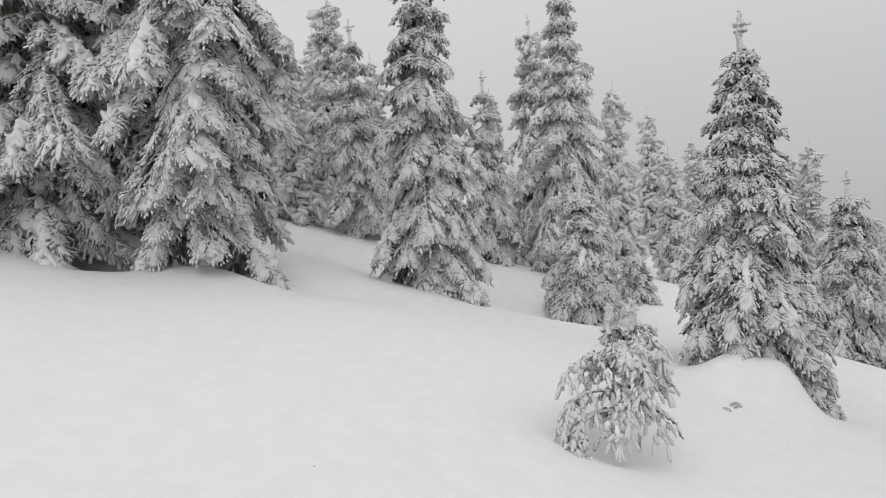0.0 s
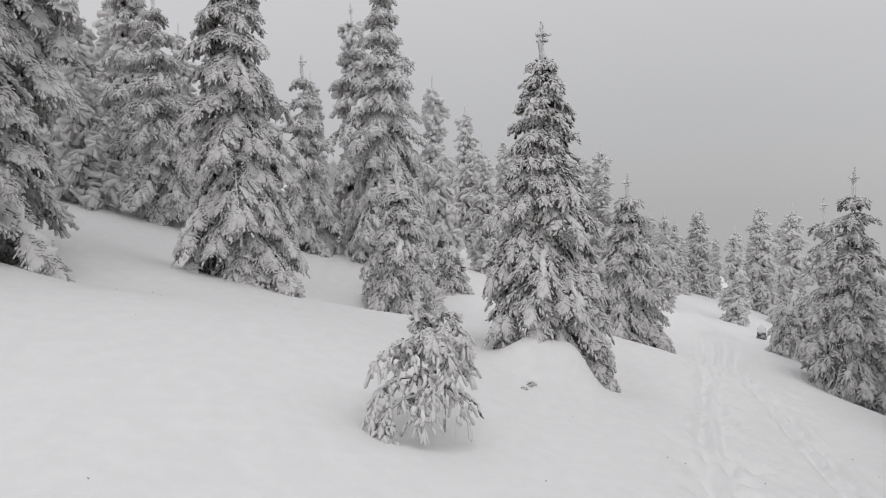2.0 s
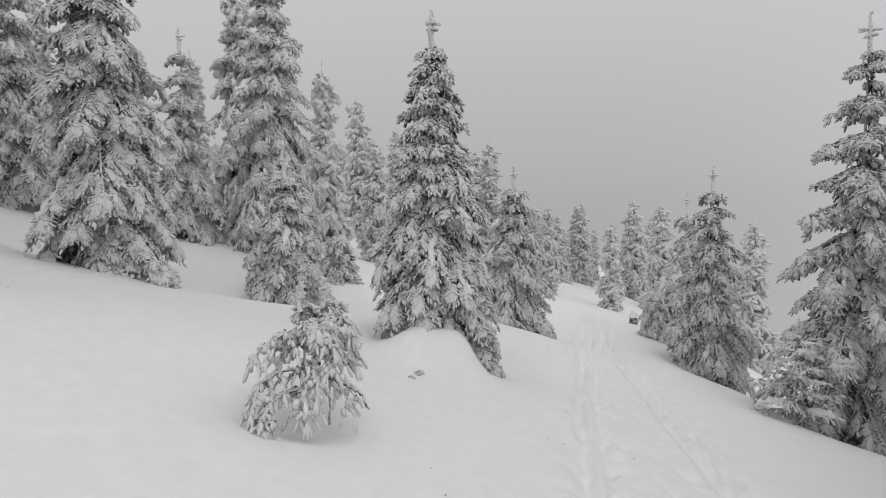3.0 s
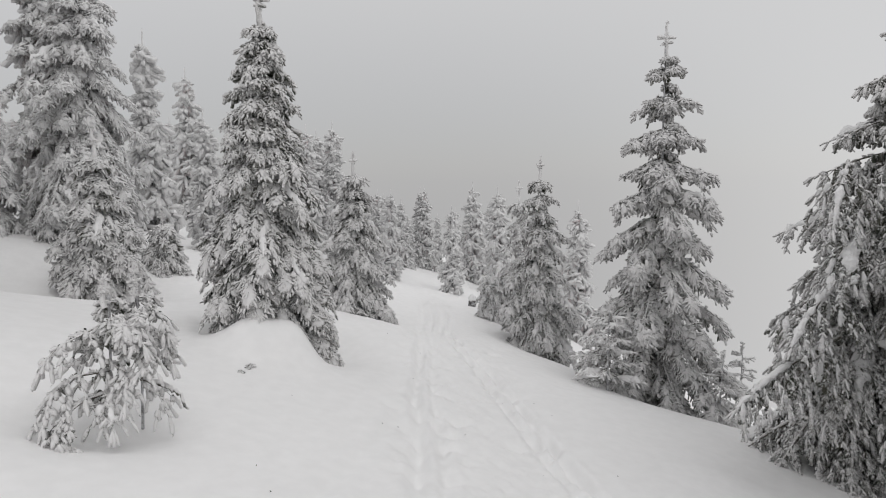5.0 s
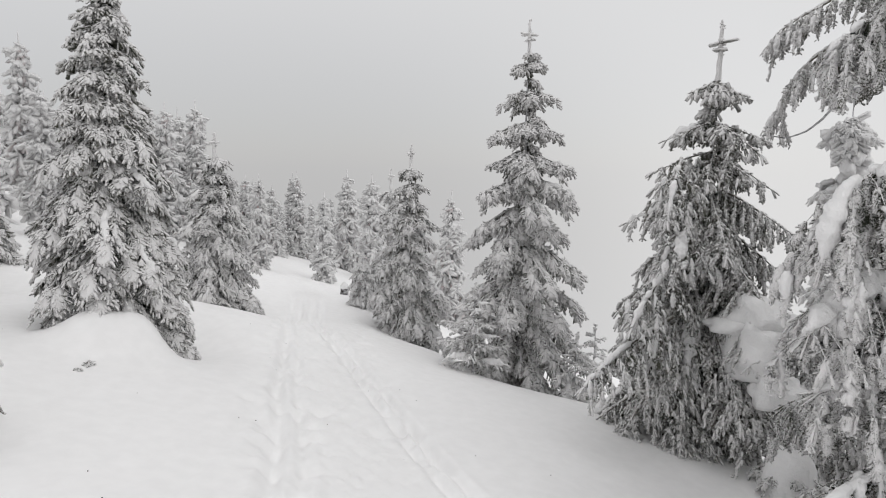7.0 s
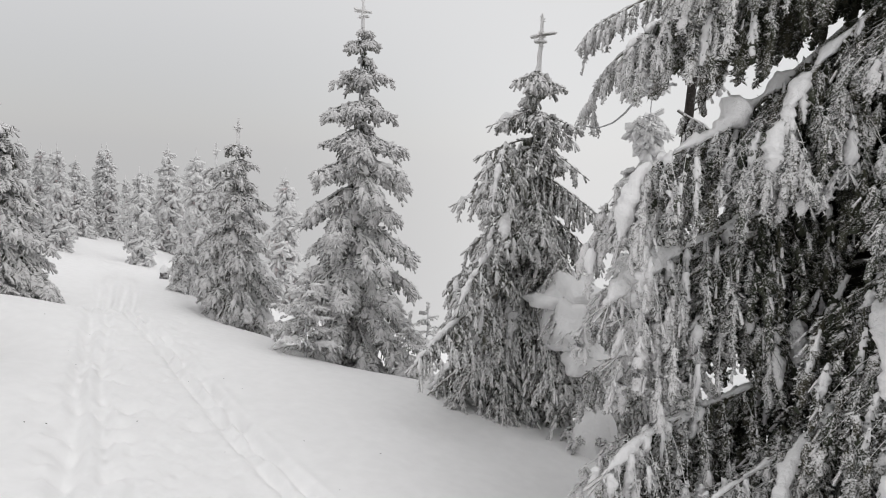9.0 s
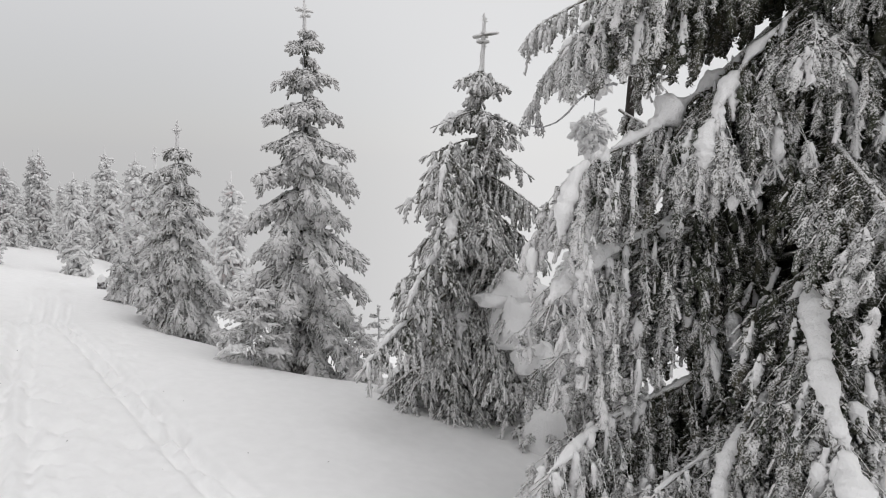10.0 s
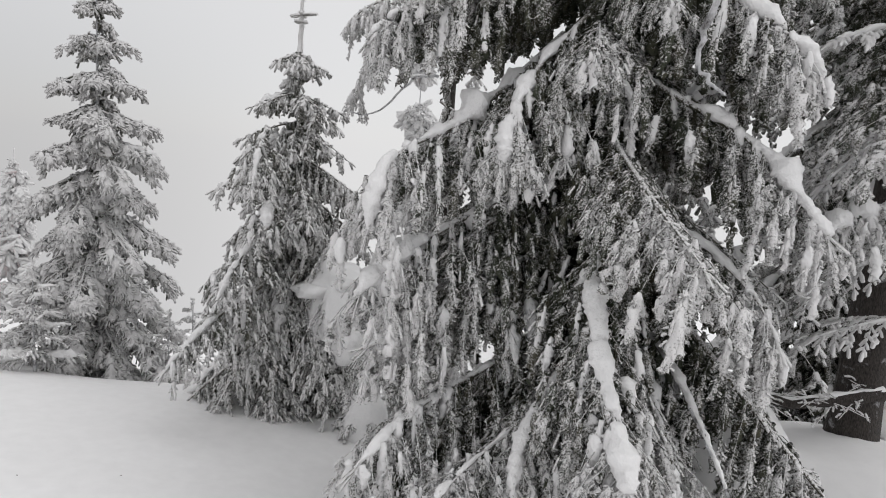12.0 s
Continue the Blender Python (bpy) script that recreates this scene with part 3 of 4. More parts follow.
def tree(name, label, x, y, height, radius, boughs, detail, style, mat, seed, base=0.12, top_pitch=2, low_pitch=-36, trunk=0.07, leader=0.35,
         snow=0.3, power=0.65, lean=(0.0, 0.0), group="", sink=0.05, bark=None, keep=None, whorl=0, heavy=1.0, root=None, shift=(0, 0), ragged=0.3, top=None, extra=(), skirt=0.78, inner=0.5):
    """A spruce: trunk, boughs (some with a load of snow) and a leading shoot. whorl: boughs in a tier, 0 for none."""
    rng = np.random.default_rng(seed)
    if top is not None:
        height = top - float(ground(x, y)) + sink
    if root is None:
        root = new(name)
        root.matrix_basis = Matrix.Translation((x, y, float(ground(x, y)) - sink))
        tagged(root, label, "tree", group)
    place = Matrix.Translation((shift[0], shift[1], 0))
    part("trunk", trunk_mesh(height - leader * 0.8, trunk, lean, bark or BARK_FROST, seed), root, place)
    lead = leader_mesh(leader, seed, mat, 0.027 if leader > 0.25 else 0.014)
    part("leader", lead, root, place @ Matrix.Translation((lean[0], lean[1], height - leader)), "upright frosted top shoot with a whorl of stubs")
    z0, z1 = height * base, height - leader
    facing = math.atan2(-y, -x)  # the side towards the trail is built finer
    for i in range(boughs):
        if whorl:
            tiers = max(boughs // whorl, 1)
            s = ((i // whorl + 0.5) / tiers) ** 0.85 + rng.uniform(-0.012, 0.012)
            az_b = 2 * math.pi * (i % whorl + 0.37 * (i // whorl)) / whorl + rng.uniform(-0.3, 0.3)
        else:
            s = ((i + 0.5) / boughs) ** 0.88 + rng.uniform(-0.01, 0.01)
            az_b = i * 2.39996 + rng.uniform(-0.35, 0.35)
        s = min(max(s, 0), 0.995)
        z = z0 + (z1 - z0) * s
        reach = radius * (1 - s) ** power * rng.uniform(1 - ragged, 1 + ragged) + 0.09
        reach *= skirt + (1 - skirt) * min(s / 0.28, 1.0)
        if keep and not keep(s, az_b % (2 * math.pi)):
            continue
        pitch = low_pitch + (top_pitch - low_pitch) * max(0.0, s - 0.2) ** 1.6 / 0.70 + rng.uniform(-8, 8)
        length = max(reach / max(math.cos(radians(pitch - 8)), 0.62), 0.12)
        size = min(SIZES, key=lambda q: abs(math.log(q / length)))
        level = min(PITCHES, key=lambda q: abs(q - pitch))
        variant = int(rng.integers(VARIANTS))
        m = place @ Matrix.Translation((lean[0] * z / height, lean[1] * z / height, z)) @ Matrix.Rotation(az_b, 4, "Z") @ Matrix.Rotation(radians(level - pitch), 4, "Y") @ Matrix.Rotation(rng.uniform(-0.15, 0.15), 4, "X") @ Matrix.Scale(length / size, 4)
        away = math.cos(az_b - facing) < -0.35
        b = part("bough", bough_mesh(size, COARSER[detail] if away else detail, style, variant, level, mat), root, m)
        if size >= 0.26 and rng.uniform() < snow and not (away and detail in ("mid", "low")):
            part("snow_load", load_of(size, style, variant, level, heavy), b, None, "lobed mantle of fresh snow")
    for i in range(int(boughs * inner) if whorl else 0):
        s = rng.uniform(0.02, 0.97)
        z, az_b = z0 + (z1 - z0) * s, rng.uniform(0, 6.28)
        length = max((radius * (1 - s) ** power + 0.05) * rng.uniform(0.35, 0.75), 0.14)
        size = min(SIZES, key=lambda q: abs(math.log(q / length)))
        m = place @ Matrix.Translation((0, 0, z)) @ Matrix.Rotation(az_b, 4, "Z") @ Matrix.Scale(length / size, 4)
        part("bough", bough_mesh(size, COARSER[detail] if i % 2 else detail, style, i % 2, -34 if s < 0.7 else -16, mat), root, m)
    for z, az_d, length, pitch, kind, load in extra:
        size = min(SIZES, key=lambda q: abs(math.log(q / length)))
        level = min(PITCHES, key=lambda q: abs(q - pitch))
        m = place @ Matrix.Translation((0, 0, z)) @ Matrix.Rotation(radians(az_d), 4, "Z") @ Matrix.Rotation(radians(level - pitch), 4, "Y") @ Matrix.Scale(length / size, 4)
        b = part("bough", bough_mesh(size, detail, kind, 1, level, mat), root, m)
        if load:
            part("snow_load", load_of(size, kind, 1, level, load), b, None, "thick pillow of fresh snow")
    return root


def curve_through(marks, n):
    """A smooth line of n points through a few marks."""
    k = np.array(marks, float)
    ends = np.vstack([2 * k[0] - k[1], k, 2 * k[-1] - k[-2]])
    out = []
    for u in np.linspace(0, len(k) - 1.0001, n):
        i = int(u)
        t, (a, b, c, d) = u - i, ends[i:i + 4]
        out.append(0.5 * (2 * b + (c - a) * t + (2 * a - 5 * b + 4 * c - d) * t * t + (3 * b - a - 3 * c + d) * t ** 3))
    return np.array(out)


def bent_boughs(root, rows, detail, mat, seed):
    """Boughs of a tree that hang along lines of their own. rows: style, weight of snow, marks from the trunk to the tip."""
    at_root = Matrix.Translation(-Vector(root.matrix_basis.translation))
    for i, (style, snow, marks) in enumerate(rows):
        rng = np.random.default_rng(seed + i)
        pts = curve_through(marks, 17)
        length = float(np.sum(np.linalg.norm(pts[1:] - pts[:-1], axis=1)))
        if style == "twig":
            h = Heap()
            tube(h, pts + rng.normal(0, 0.008, pts.shape), np.linspace(0.022, 0.007, 17), 6, 0.0, 0.3, rng, 0.2)
            b = part("bare_twig", h.mesh("bare_twig", mat if detail == "airy" else BARK_FROST), root, at_root)
        else:
            h = bough_heap(length, detail, style, seed + i, 0, pts)
            b = part("bough", h.mesh("bough", mat), root, at_root)
        if snow > 0:
            v, f = [], []
            fine = curve_through(pts[3:], max(int(length / 0.022), 16))
            cuts = sorted(rng.uniform(0.15, 0.9, 2)) if style == "weep" else []
            for lo, hi in zip([0.0, *cuts], [*cuts, 1.0]):
                run = fine[int(lo * len(fine)):max(int(hi * len(fine)) - 2, int(lo * len(fine)) + 5)]
                u = np.linspace(0, 1, len(run))
                wide = 0.027 * snow * rng.uniform(0.75, 1.2) * np.convolve(rng.uniform(0.2, 1.9, len(run) + 6), np.ones(7) / 7, "valid") * np.sin(math.pi * np.clip(0.04 + 0.92 * u, 0, 1)) ** 0.5 * min(1.0, 0.35 + 1.5 * (hi - lo))
                start = len(v)
                ridge(v, f, [q + UP * 0.012 for q in run], wide, rng, 12, 0.9)
                for q in range(start, len(v)):
                    v[q] = v[q] + rng.normal(0, 0.002, 3)
            for p, e, ln in h.hang:
                if rng.uniform() > 0.13 * snow ** 0.5:
                    continue
                reach, w = min(ln, rng.uniform(0.10, 0.30)), rng.uniform(0.014, 0.032)
                k = max(int(reach / 0.014), 5)
                prof = np.sin(math.pi * np.linspace(0.1, 0.93, k)) ** 0.6 * rng.uniform(0.75, 1.2, k)
                start = len(v)
                ridge(v, f, [p - e * 0.03 + e * (reach + 0.03) * t + np.array((-0.012, 0, 0)) for t in np.linspace(0, 1, k)], w * prof, rng, 9, 0.9)
                for q in range(start, len(v)):
                    v[q] = v[q] + rng.normal(0, 0.15 * w, 3)
            part("snow_load", mesh_from("snow_load", v, f, LOAD), b, None, "thick roll of fresh snow")


def snow_pillow(root, x, y, z, wide, tall, seed):
    """A rounded pillow of snow caught in a tree's boughs."""
    rng = np.random.default_rng(seed)
    o, v, f, sides, rings = rng.uniform(0, 40, 3), [], [], 24, 14
    for i in range(rings + 1):
        b = math.pi * i / rings
        for k in range(sides):
            t = 2 * math.pi * k / sides
            d = Vector((math.sin(b) * math.cos(t), math.sin(b) * math.sin(t), math.cos(b)))
            g = 1 + 0.55 * noise.noise(d * 1.3 + Vector(o)) + 0.10 * noise.noise(d * 5 + Vector(o))
            v.append((wide * g * d.x, wide * g * d.y, tall * g * (d.z if d.z > 0 else 0.7 * d.z)))
    for i in range(rings):
        for k in range(sides):
            f.append((i * sides + k, (i + 1) * sides + k, (i + 1) * sides + (k + 1) % sides, i * sides + (k + 1) % sides))
    part("snow_pillow", mesh_from("snow_pillow", v, f, LOAD), root, Matrix.Translation(Vector((x, y, z)) - root.matrix_basis.translation), "rounded pillow of fresh snow")


# ---- the ground ----
def spread(lo, hi, a, b, fine, grow):
    """Grid lines: even between a and b, ever wider towards lo and hi."""
    mid = list(np.arange(a, b + fine / 2, fine))
    left, right, w = [a], [mid[-1]], fine
    while left[-1] > lo:
        w *= grow
        left.append(left[-1] - w)
    w = fine
    while right[-1] < hi:
        w *= grow
        right.append(right[-1] + w)
    return np.array(sorted(left[1:]) + mid + right[1:])


def build_ground():
    xs, ys = spread(-420, 420, 0.2, 9.0, 0.042, 1.075), spread(-420, 420, 0.6, 9.4, 0.042, 1.075)
    gx, gy = np.meshgrid(xs, ys)
    gz = ground(gx, gy)
    # trampled crumbs and boot holes in the trail's band
    across = gx * TRAIL_DIR[1] - gy * TRAIL_DIR[0]
    along = gx * TRAIL_DIR[0] + gy * TRAIL_DIR[1]
    band = np.exp(-((across - 0.5) / 0.75) ** 4) * np.clip((along - 0.5) / 2, 0, 1) * np.clip((14 - along) / 6, 0, 1)
    rng = np.random.default_rng(4)
    gz = gz + band * rng.normal(0, 0.009, gx.shape)
    for k in range(230):
        s = rng.uniform(1.5, 11)
        lane = (0.23 - 0.038 * s + rng.choice((0.18, -0.14)), 1.30 - 0.168 * (s - 4.0), 0.3 + rng.normal(0, 0.35))[int(rng.choice((0, 0, 1, 1, 2)))]
        c = lane + rng.normal(0, 0.07)
        px, py = s * TRAIL_DIR[0] + c * TRAIL_DIR[1], s * TRAIL_DIR[1] - c * TRAIL_DIR[0]
        rr = rng.uniform(0.045, 0.095)
        gz = gz - rng.uniform(0.03, 0.085) * np.exp(-(((gx - px) ** 2 + (gy - py) ** 2) / rr ** 2))
    nx, ny = len(xs), len(ys)
    v = np.stack([gx.ravel(), gy.ravel(), gz.ravel()], 1)
    i = (np.arange(ny - 1)[:, None] * nx + np.arange(nx - 1)[None, :]).ravel()
    f = np.stack([i, i + 1, i + 1 + nx, i + nx], 1)
    me = bpy.data.meshes.new("ground")
    me.from_pydata(v.tolist(), [], f.tolist())
    me.polygons.foreach_set("use_smooth", [True] * len(me.polygons))
    me.materials.append(SNOW)
    tagged(new("ground", me), "smooth deep snow on a hillside with a ski trail", "snow", kind="structure")


build_ground()

# ---- the trees ----
tree("spruce", "broad old spruce heavy with clumps of snow above the slope", -2.66, 6.75, 8.2, 1.18, 126, "fine", "fan", NEEDLES, 11, whorl=7, base=0.10, trunk=0.14, snow=0.47, power=0.28, low_pitch=-38, heavy=1.25, skirt=0.62, ragged=0.3)
tree("spruce", "snow-laden spruce at the upper edge of the slope", -4.45, 6.95, 6.2, 1.3, 72, "mid", "fan", NEEDLES, 12, whorl=6, base=0.1, trunk=0.14, snow=0.40, power=0.4, heavy=1.3, low_pitch=-28, ragged=0.3)
tree("spruce", "shaded spruce standing behind a larger snow-laden one", -4.3, 8.7, 6.8, 1.35, 72, "low", "fan", NEEDLES, 13, whorl=6, base=0.05, trunk=0.15, snow=0.15, power=0.35)
# second row: NEEDLES_FAINT paints distance haze into the crowns
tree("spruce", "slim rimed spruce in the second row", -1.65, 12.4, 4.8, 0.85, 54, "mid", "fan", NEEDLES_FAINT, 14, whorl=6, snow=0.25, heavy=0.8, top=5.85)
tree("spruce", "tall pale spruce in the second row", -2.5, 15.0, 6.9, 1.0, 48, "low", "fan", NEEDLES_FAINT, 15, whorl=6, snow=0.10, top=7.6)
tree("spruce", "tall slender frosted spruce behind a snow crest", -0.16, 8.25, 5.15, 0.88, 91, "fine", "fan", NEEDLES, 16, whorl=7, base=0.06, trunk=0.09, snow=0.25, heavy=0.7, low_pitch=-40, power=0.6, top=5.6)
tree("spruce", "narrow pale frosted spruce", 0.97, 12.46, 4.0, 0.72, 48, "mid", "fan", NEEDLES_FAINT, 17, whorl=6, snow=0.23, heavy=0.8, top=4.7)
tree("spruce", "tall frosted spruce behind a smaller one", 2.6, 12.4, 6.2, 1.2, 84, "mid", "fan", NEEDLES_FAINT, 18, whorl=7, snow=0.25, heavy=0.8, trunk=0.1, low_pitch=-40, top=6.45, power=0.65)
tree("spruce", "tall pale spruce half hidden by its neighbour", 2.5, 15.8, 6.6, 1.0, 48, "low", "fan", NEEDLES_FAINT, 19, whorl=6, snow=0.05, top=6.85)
tree("spruce", "bushy young spruce with a pad of snow", 2.24, 9.95, 2.5, 0.85, 48, "mid", "fan", NEEDLES_PALE, 20, whorl=6, snow=0.17, base=0.05, heavy=1.3, top=2.3)
tree("spruce", "little frosted spruce beside bigger ones", 3.41, 10.98, 1.25, 0.42, 36, "mid", "fan", NEEDLES_PALE, 21, whorl=6, snow=0.10, leader=0.2, top=1.05)
tree("spruce", "shapely spruce on a snow mound", 3.16, 6.3, 3.66, 0.76, 98, "fine", "fan", NEEDLES_MID, 22, whorl=7, base=0.2, trunk=0.07, snow=0.23, heavy=0.7, skirt=0.85, sink=0.0, low_pitch=-31, leader=0.34, power=0.8, top=3.58,
     extra=((0.60, -31, 1.05, -34, "fan", 0.7), (0.66, -12, 1.0, -34, "fan", 0), (0.52, -46, 0.95, -34, "fan", 0), (0.66, 8, 0.95, -34, "fan", 0.7), (0.40, -22, 0.85, -34, "fan", 0.7), (0.45, -38, 0.8, -34, "fan", 0), (0.8, 30, 0.85, -34, "fan", 0), (0.6, -68, 0.75, -34, "fan", 0.7), (0.75, -90, 0.62, -34, "fan", 0),
            (0.95, -27, 1.0, -34, "fan", 0.7), (1.25, -14, 0.9, -34, "fan", 0.7), (1.1, -45, 0.85, -34, "fan", 0), (0.85, -6, 1.0, -34, "fan", 0)))
tree("spruce", "whitish spruce beside the trail", 6.07, 9.1, 3.5, 0.78, 60, "mid", "fan", NEEDLES_PALE, 23, whorl=6, snow=0.23, heavy=0.8, top=2.05)
tree("spruce", "frosted spruce on the low side of the trail", 9.15, 7.48, 3.8, 0.85, 60, "mid", "fan", NEEDLES, 24, whorl=6, snow=0.23, heavy=0.8, top=1.97)
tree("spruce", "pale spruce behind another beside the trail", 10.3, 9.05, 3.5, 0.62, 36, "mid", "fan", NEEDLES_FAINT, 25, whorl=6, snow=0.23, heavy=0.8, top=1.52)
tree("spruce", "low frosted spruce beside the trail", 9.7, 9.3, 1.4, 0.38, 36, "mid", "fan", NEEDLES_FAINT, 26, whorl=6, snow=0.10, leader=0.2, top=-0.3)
tree("spruce", "regular tiered spruce with a bare top shoot", 8.85, 4.84, 6.0, 1.3, 80, "mid", "fan", NEEDLES_PALE, 27, snow=0.20, heavy=0.7, leader=0.5, base=0.03, power=0.62, whorl=7, skirt=0.85, low_pitch=-24, top_pitch=8, ragged=0.25, top=3.83)
tree("sapling", "thin stiff frosted sapling in front of a spruce", 7.53, 4.83, 1.45, 0.5, 26, "fine", "stiff", NEEDLES_PALE, 28, snow=0.3, leader=0.2, trunk=0.025, low_pitch=-8, top=-0.1)
tree("sapling", "small frosted sapling behind a snow shoulder", 8.6, 3.7, 1.2, 0.28, 20, "fine", "stiff", NEEDLES_PALE, 29, snow=0.2, leader=0.15, trunk=0.02, low_pitch=-8, top=-0.85)
# whitened needles in place of haze on this farther sapling
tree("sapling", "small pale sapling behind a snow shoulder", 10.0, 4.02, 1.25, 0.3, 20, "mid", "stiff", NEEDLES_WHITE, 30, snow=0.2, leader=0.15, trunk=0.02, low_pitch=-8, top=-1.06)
dark_spruce = tree("spruce", "dark drooping spruce with hanging twigs beside the trail", 7.55, 1.72, 5.0, 1.75, 70, "fine", "weep", NEEDLES_GREY, 31, base=0.02, snow=0.15, heavy=0.8, leader=0.5, trunk=0.08, low_pitch=-27, top_pitch=-4, power=0.68, whorl=7, inner=0.15, ragged=0.22, skirt=1.0, top=3.15,
     extra=((2.0, -175, 1.3, -34, "weep", 1.1), (2.9, 165, 1.0, -34, "weep", 1.1)))
bent_boughs(dark_spruce, (
    ("weep", 1.5, ((7.12, 1.93, 1.69), (6.67, 1.85, 1.39), (6.50, 1.84, 1.03))),
    ("weep", 1.5, ((7.08, 1.81, 0.97), (6.57, 1.71, 0.78), (6.46, 1.63, 0.57))),
    ("weep", 1.3, ((7.03, 1.86, 0.60), (6.33, 1.91, 0.33), (6.02, 1.97, 0.00))),
    ("weep", 1.0, ((6.83, 1.82, 0.02), (6.04, 2.05, -0.21), (5.70, 2.30, -0.58))),
), "fine", NEEDLES_GREY, 380)
snow_pillow(dark_spruce, 7.02, 1.02, 0.06, 0.30, 0.24, 1)
snow_pillow(dark_spruce, 6.92, 1.00, -0.28, 0.27, 0.34, 2)
snow_pillow(dark_spruce, 6.82, 0.80, -0.60, 0.24, 0.24, 3)
snow_pillow(dark_spruce, 7.00, 1.30, -0.02, 0.24, 0.12, 4)
great = tree("spruce", "great overhanging spruce with weeping snowy boughs", 5.0, -1.1, 7.2, 2.0, 46, "near", "weep", NEEDLES_DARK, 32, bark=BARK, base=0.04, snow=0.0, leader=0.4, trunk=0.14, low_pitch=-18, power=0.45, skirt=1.0, heavy=0.9, ragged=0.35,
             keep=lambda s, a: s > 0.21 or not 3.8 < a < 5.7)
bent_boughs(great, (
    ("weep", 1.9, ((4.82, -0.82, 2.36), (4.61, -0.47, 1.99), (4.34, -0.15, 1.69), (4.11, 0.18, 1.46), (3.97, 0.27, 1.03))),
    ("weep", 1.7, ((4.87, -1.07, 1.54), (4.63, -0.54, 1.29), (4.41, -0.12, 1.04), (4.16, 0.15, 0.87), (3.99, 0.31, 0.67))),
    ("weep", 1.5, ((4.83, -1.12, 1.00), (4.58, -0.58, 0.84), (4.36, -0.40, 0.72), (4.11, -0.11, 0.56), (3.92, 0.25, 0.40))),
    ("weep", 0.9, ((4.74, -1.12, 0.50), (4.32, -0.48, 0.22), (3.93, -0.06, 0.05), (3.57, 0.21, -0.16))),
    ("weep", 0.7, ((4.58, -1.22, 0.04), (3.89, -0.59, -0.03), (3.38, -0.22, -0.16))),
    ("weep", 2.1, ((4.55, -1.18, 1.02), (4.02, -1.01, 0.94), (3.63, -1.00, 0.61), (3.30, -1.04, 0.34), (3.07, -1.07, 0.12))),
    ("weep", 1.7, ((4.79, -1.16, 2.24), (4.45, -1.41, 2.00), (4.13, -1.78, 1.74), (3.94, -1.97, 1.49), (3.73, -2.11, 1.23))),
    ("weep", 1.7, ((4.64, -1.19, 2.82), (4.28, -1.60, 2.54), (4.02, -1.85, 2.29), (3.96, -2.07, 2.03))),
    ("weep", 1.2, ((4.69, -1.44, 0.62), (4.23, -1.43, 0.31), (3.89, -1.48, 0.04), (3.65, -1.48, -0.19))),
    ("weep", 1.2, ((4.64, -1.29, 0.70), (4.11, -0.93, 0.37), (3.81, -0.70, 0.07), (3.57, -0.62, -0.20))),
    ("twig", 0.6, ((4.60, -1.42, 0.64), (4.06, -1.53, 0.41), (3.73, -1.60, 0.20), (3.47, -1.67, -0.03))),
    ("weep", 1.3, ((4.65, -1.02, 2.55), (4.38, -0.65, 2.10), (4.13, -0.48, 1.75), (4.09, -0.46, 1.46))),
    ("weep", 1.2, ((4.58, -1.07, 2.33), (4.31, -1.08, 2.09), (4.22, -1.21, 1.79))),
    ("weep", 1.2, ((4.72, -1.09, 2.12), (4.29, -0.83, 1.85), (4.20, -0.82, 1.52))),
    ("weep", 1.3, ((4.70, -0.75, 2.85), (4.51, -0.24, 2.54), (4.32, 0.14, 2.36), (4.23, 0.37, 2.14))),
    ("weep", 0.6, ((4.69, -1.37, 1.23), (4.20, -1.58, 1.16), (3.85, -1.81, 0.92), (3.73, -1.94, 0.66))),
), "near", NEEDLES_NEAR, 300)
open_spruce = tree("spruce", "tall open spruce with a bare dark trunk", 9.6, 0.1, 8.0, 0.95, 70, "mid", "weep", NEEDLES, 33, bark=BARK, base=0.02, skirt=1.0, snow=0.2, trunk=0.12, power=0.4, top=7.5, keep=lambda s, a: not 0.40 < s < 0.60)
bent_boughs(open_spruce, (
    ("weep", 0.5, ((9.37, 0.24, 3.41), (9.12, 0.89, 3.06), (9.03, 1.27, 2.61), (9.06, 1.40, 2.08))),
    ("weep", 0.6, ((9.23, 0.20, 3.97), (9.01, 0.91, 3.57), (8.90, 1.32, 3.31), (8.90, 1.52, 3.09))),
    ("weep", 0.4, ((9.54, 0.24, 2.29), (9.33, -0.28, 1.92), (9.23, -0.58, 1.15))),
    ("twig", 0.0, ((9.47, 0.28, 2.90), (9.14, 0.69, 2.44), (9.02, 1.08, 2.03), (8.84, 1.47, 2.00))),
    ("twig", 0.5, ((9.50, 0.30, 2.63), (9.04, 0.57, 2.55), (8.93, 0.71, 2.49))),
), "fine", NEEDLES, 340)
# its whitened needles stand in for haze
tree("spruce", "pale spruce coloured as if fading into the cloud", 13.5, 0.9, 6.6, 0.9, 48, "low", "fan", NEEDLES_WHITE, 34, whorl=6, snow=0.05, top=4.1)
old_spruce = tree("spruce", "old spruce with a thick dark trunk and dead lower limbs", 5.3, -3.42, 9.0, 2.0, 40, "mid", "weep", NEEDLES_DARK, 35, bark=BARK, base=0.32, snow=0.5, trunk=0.18, low_pitch=-25, power=0.4, heavy=1.5)
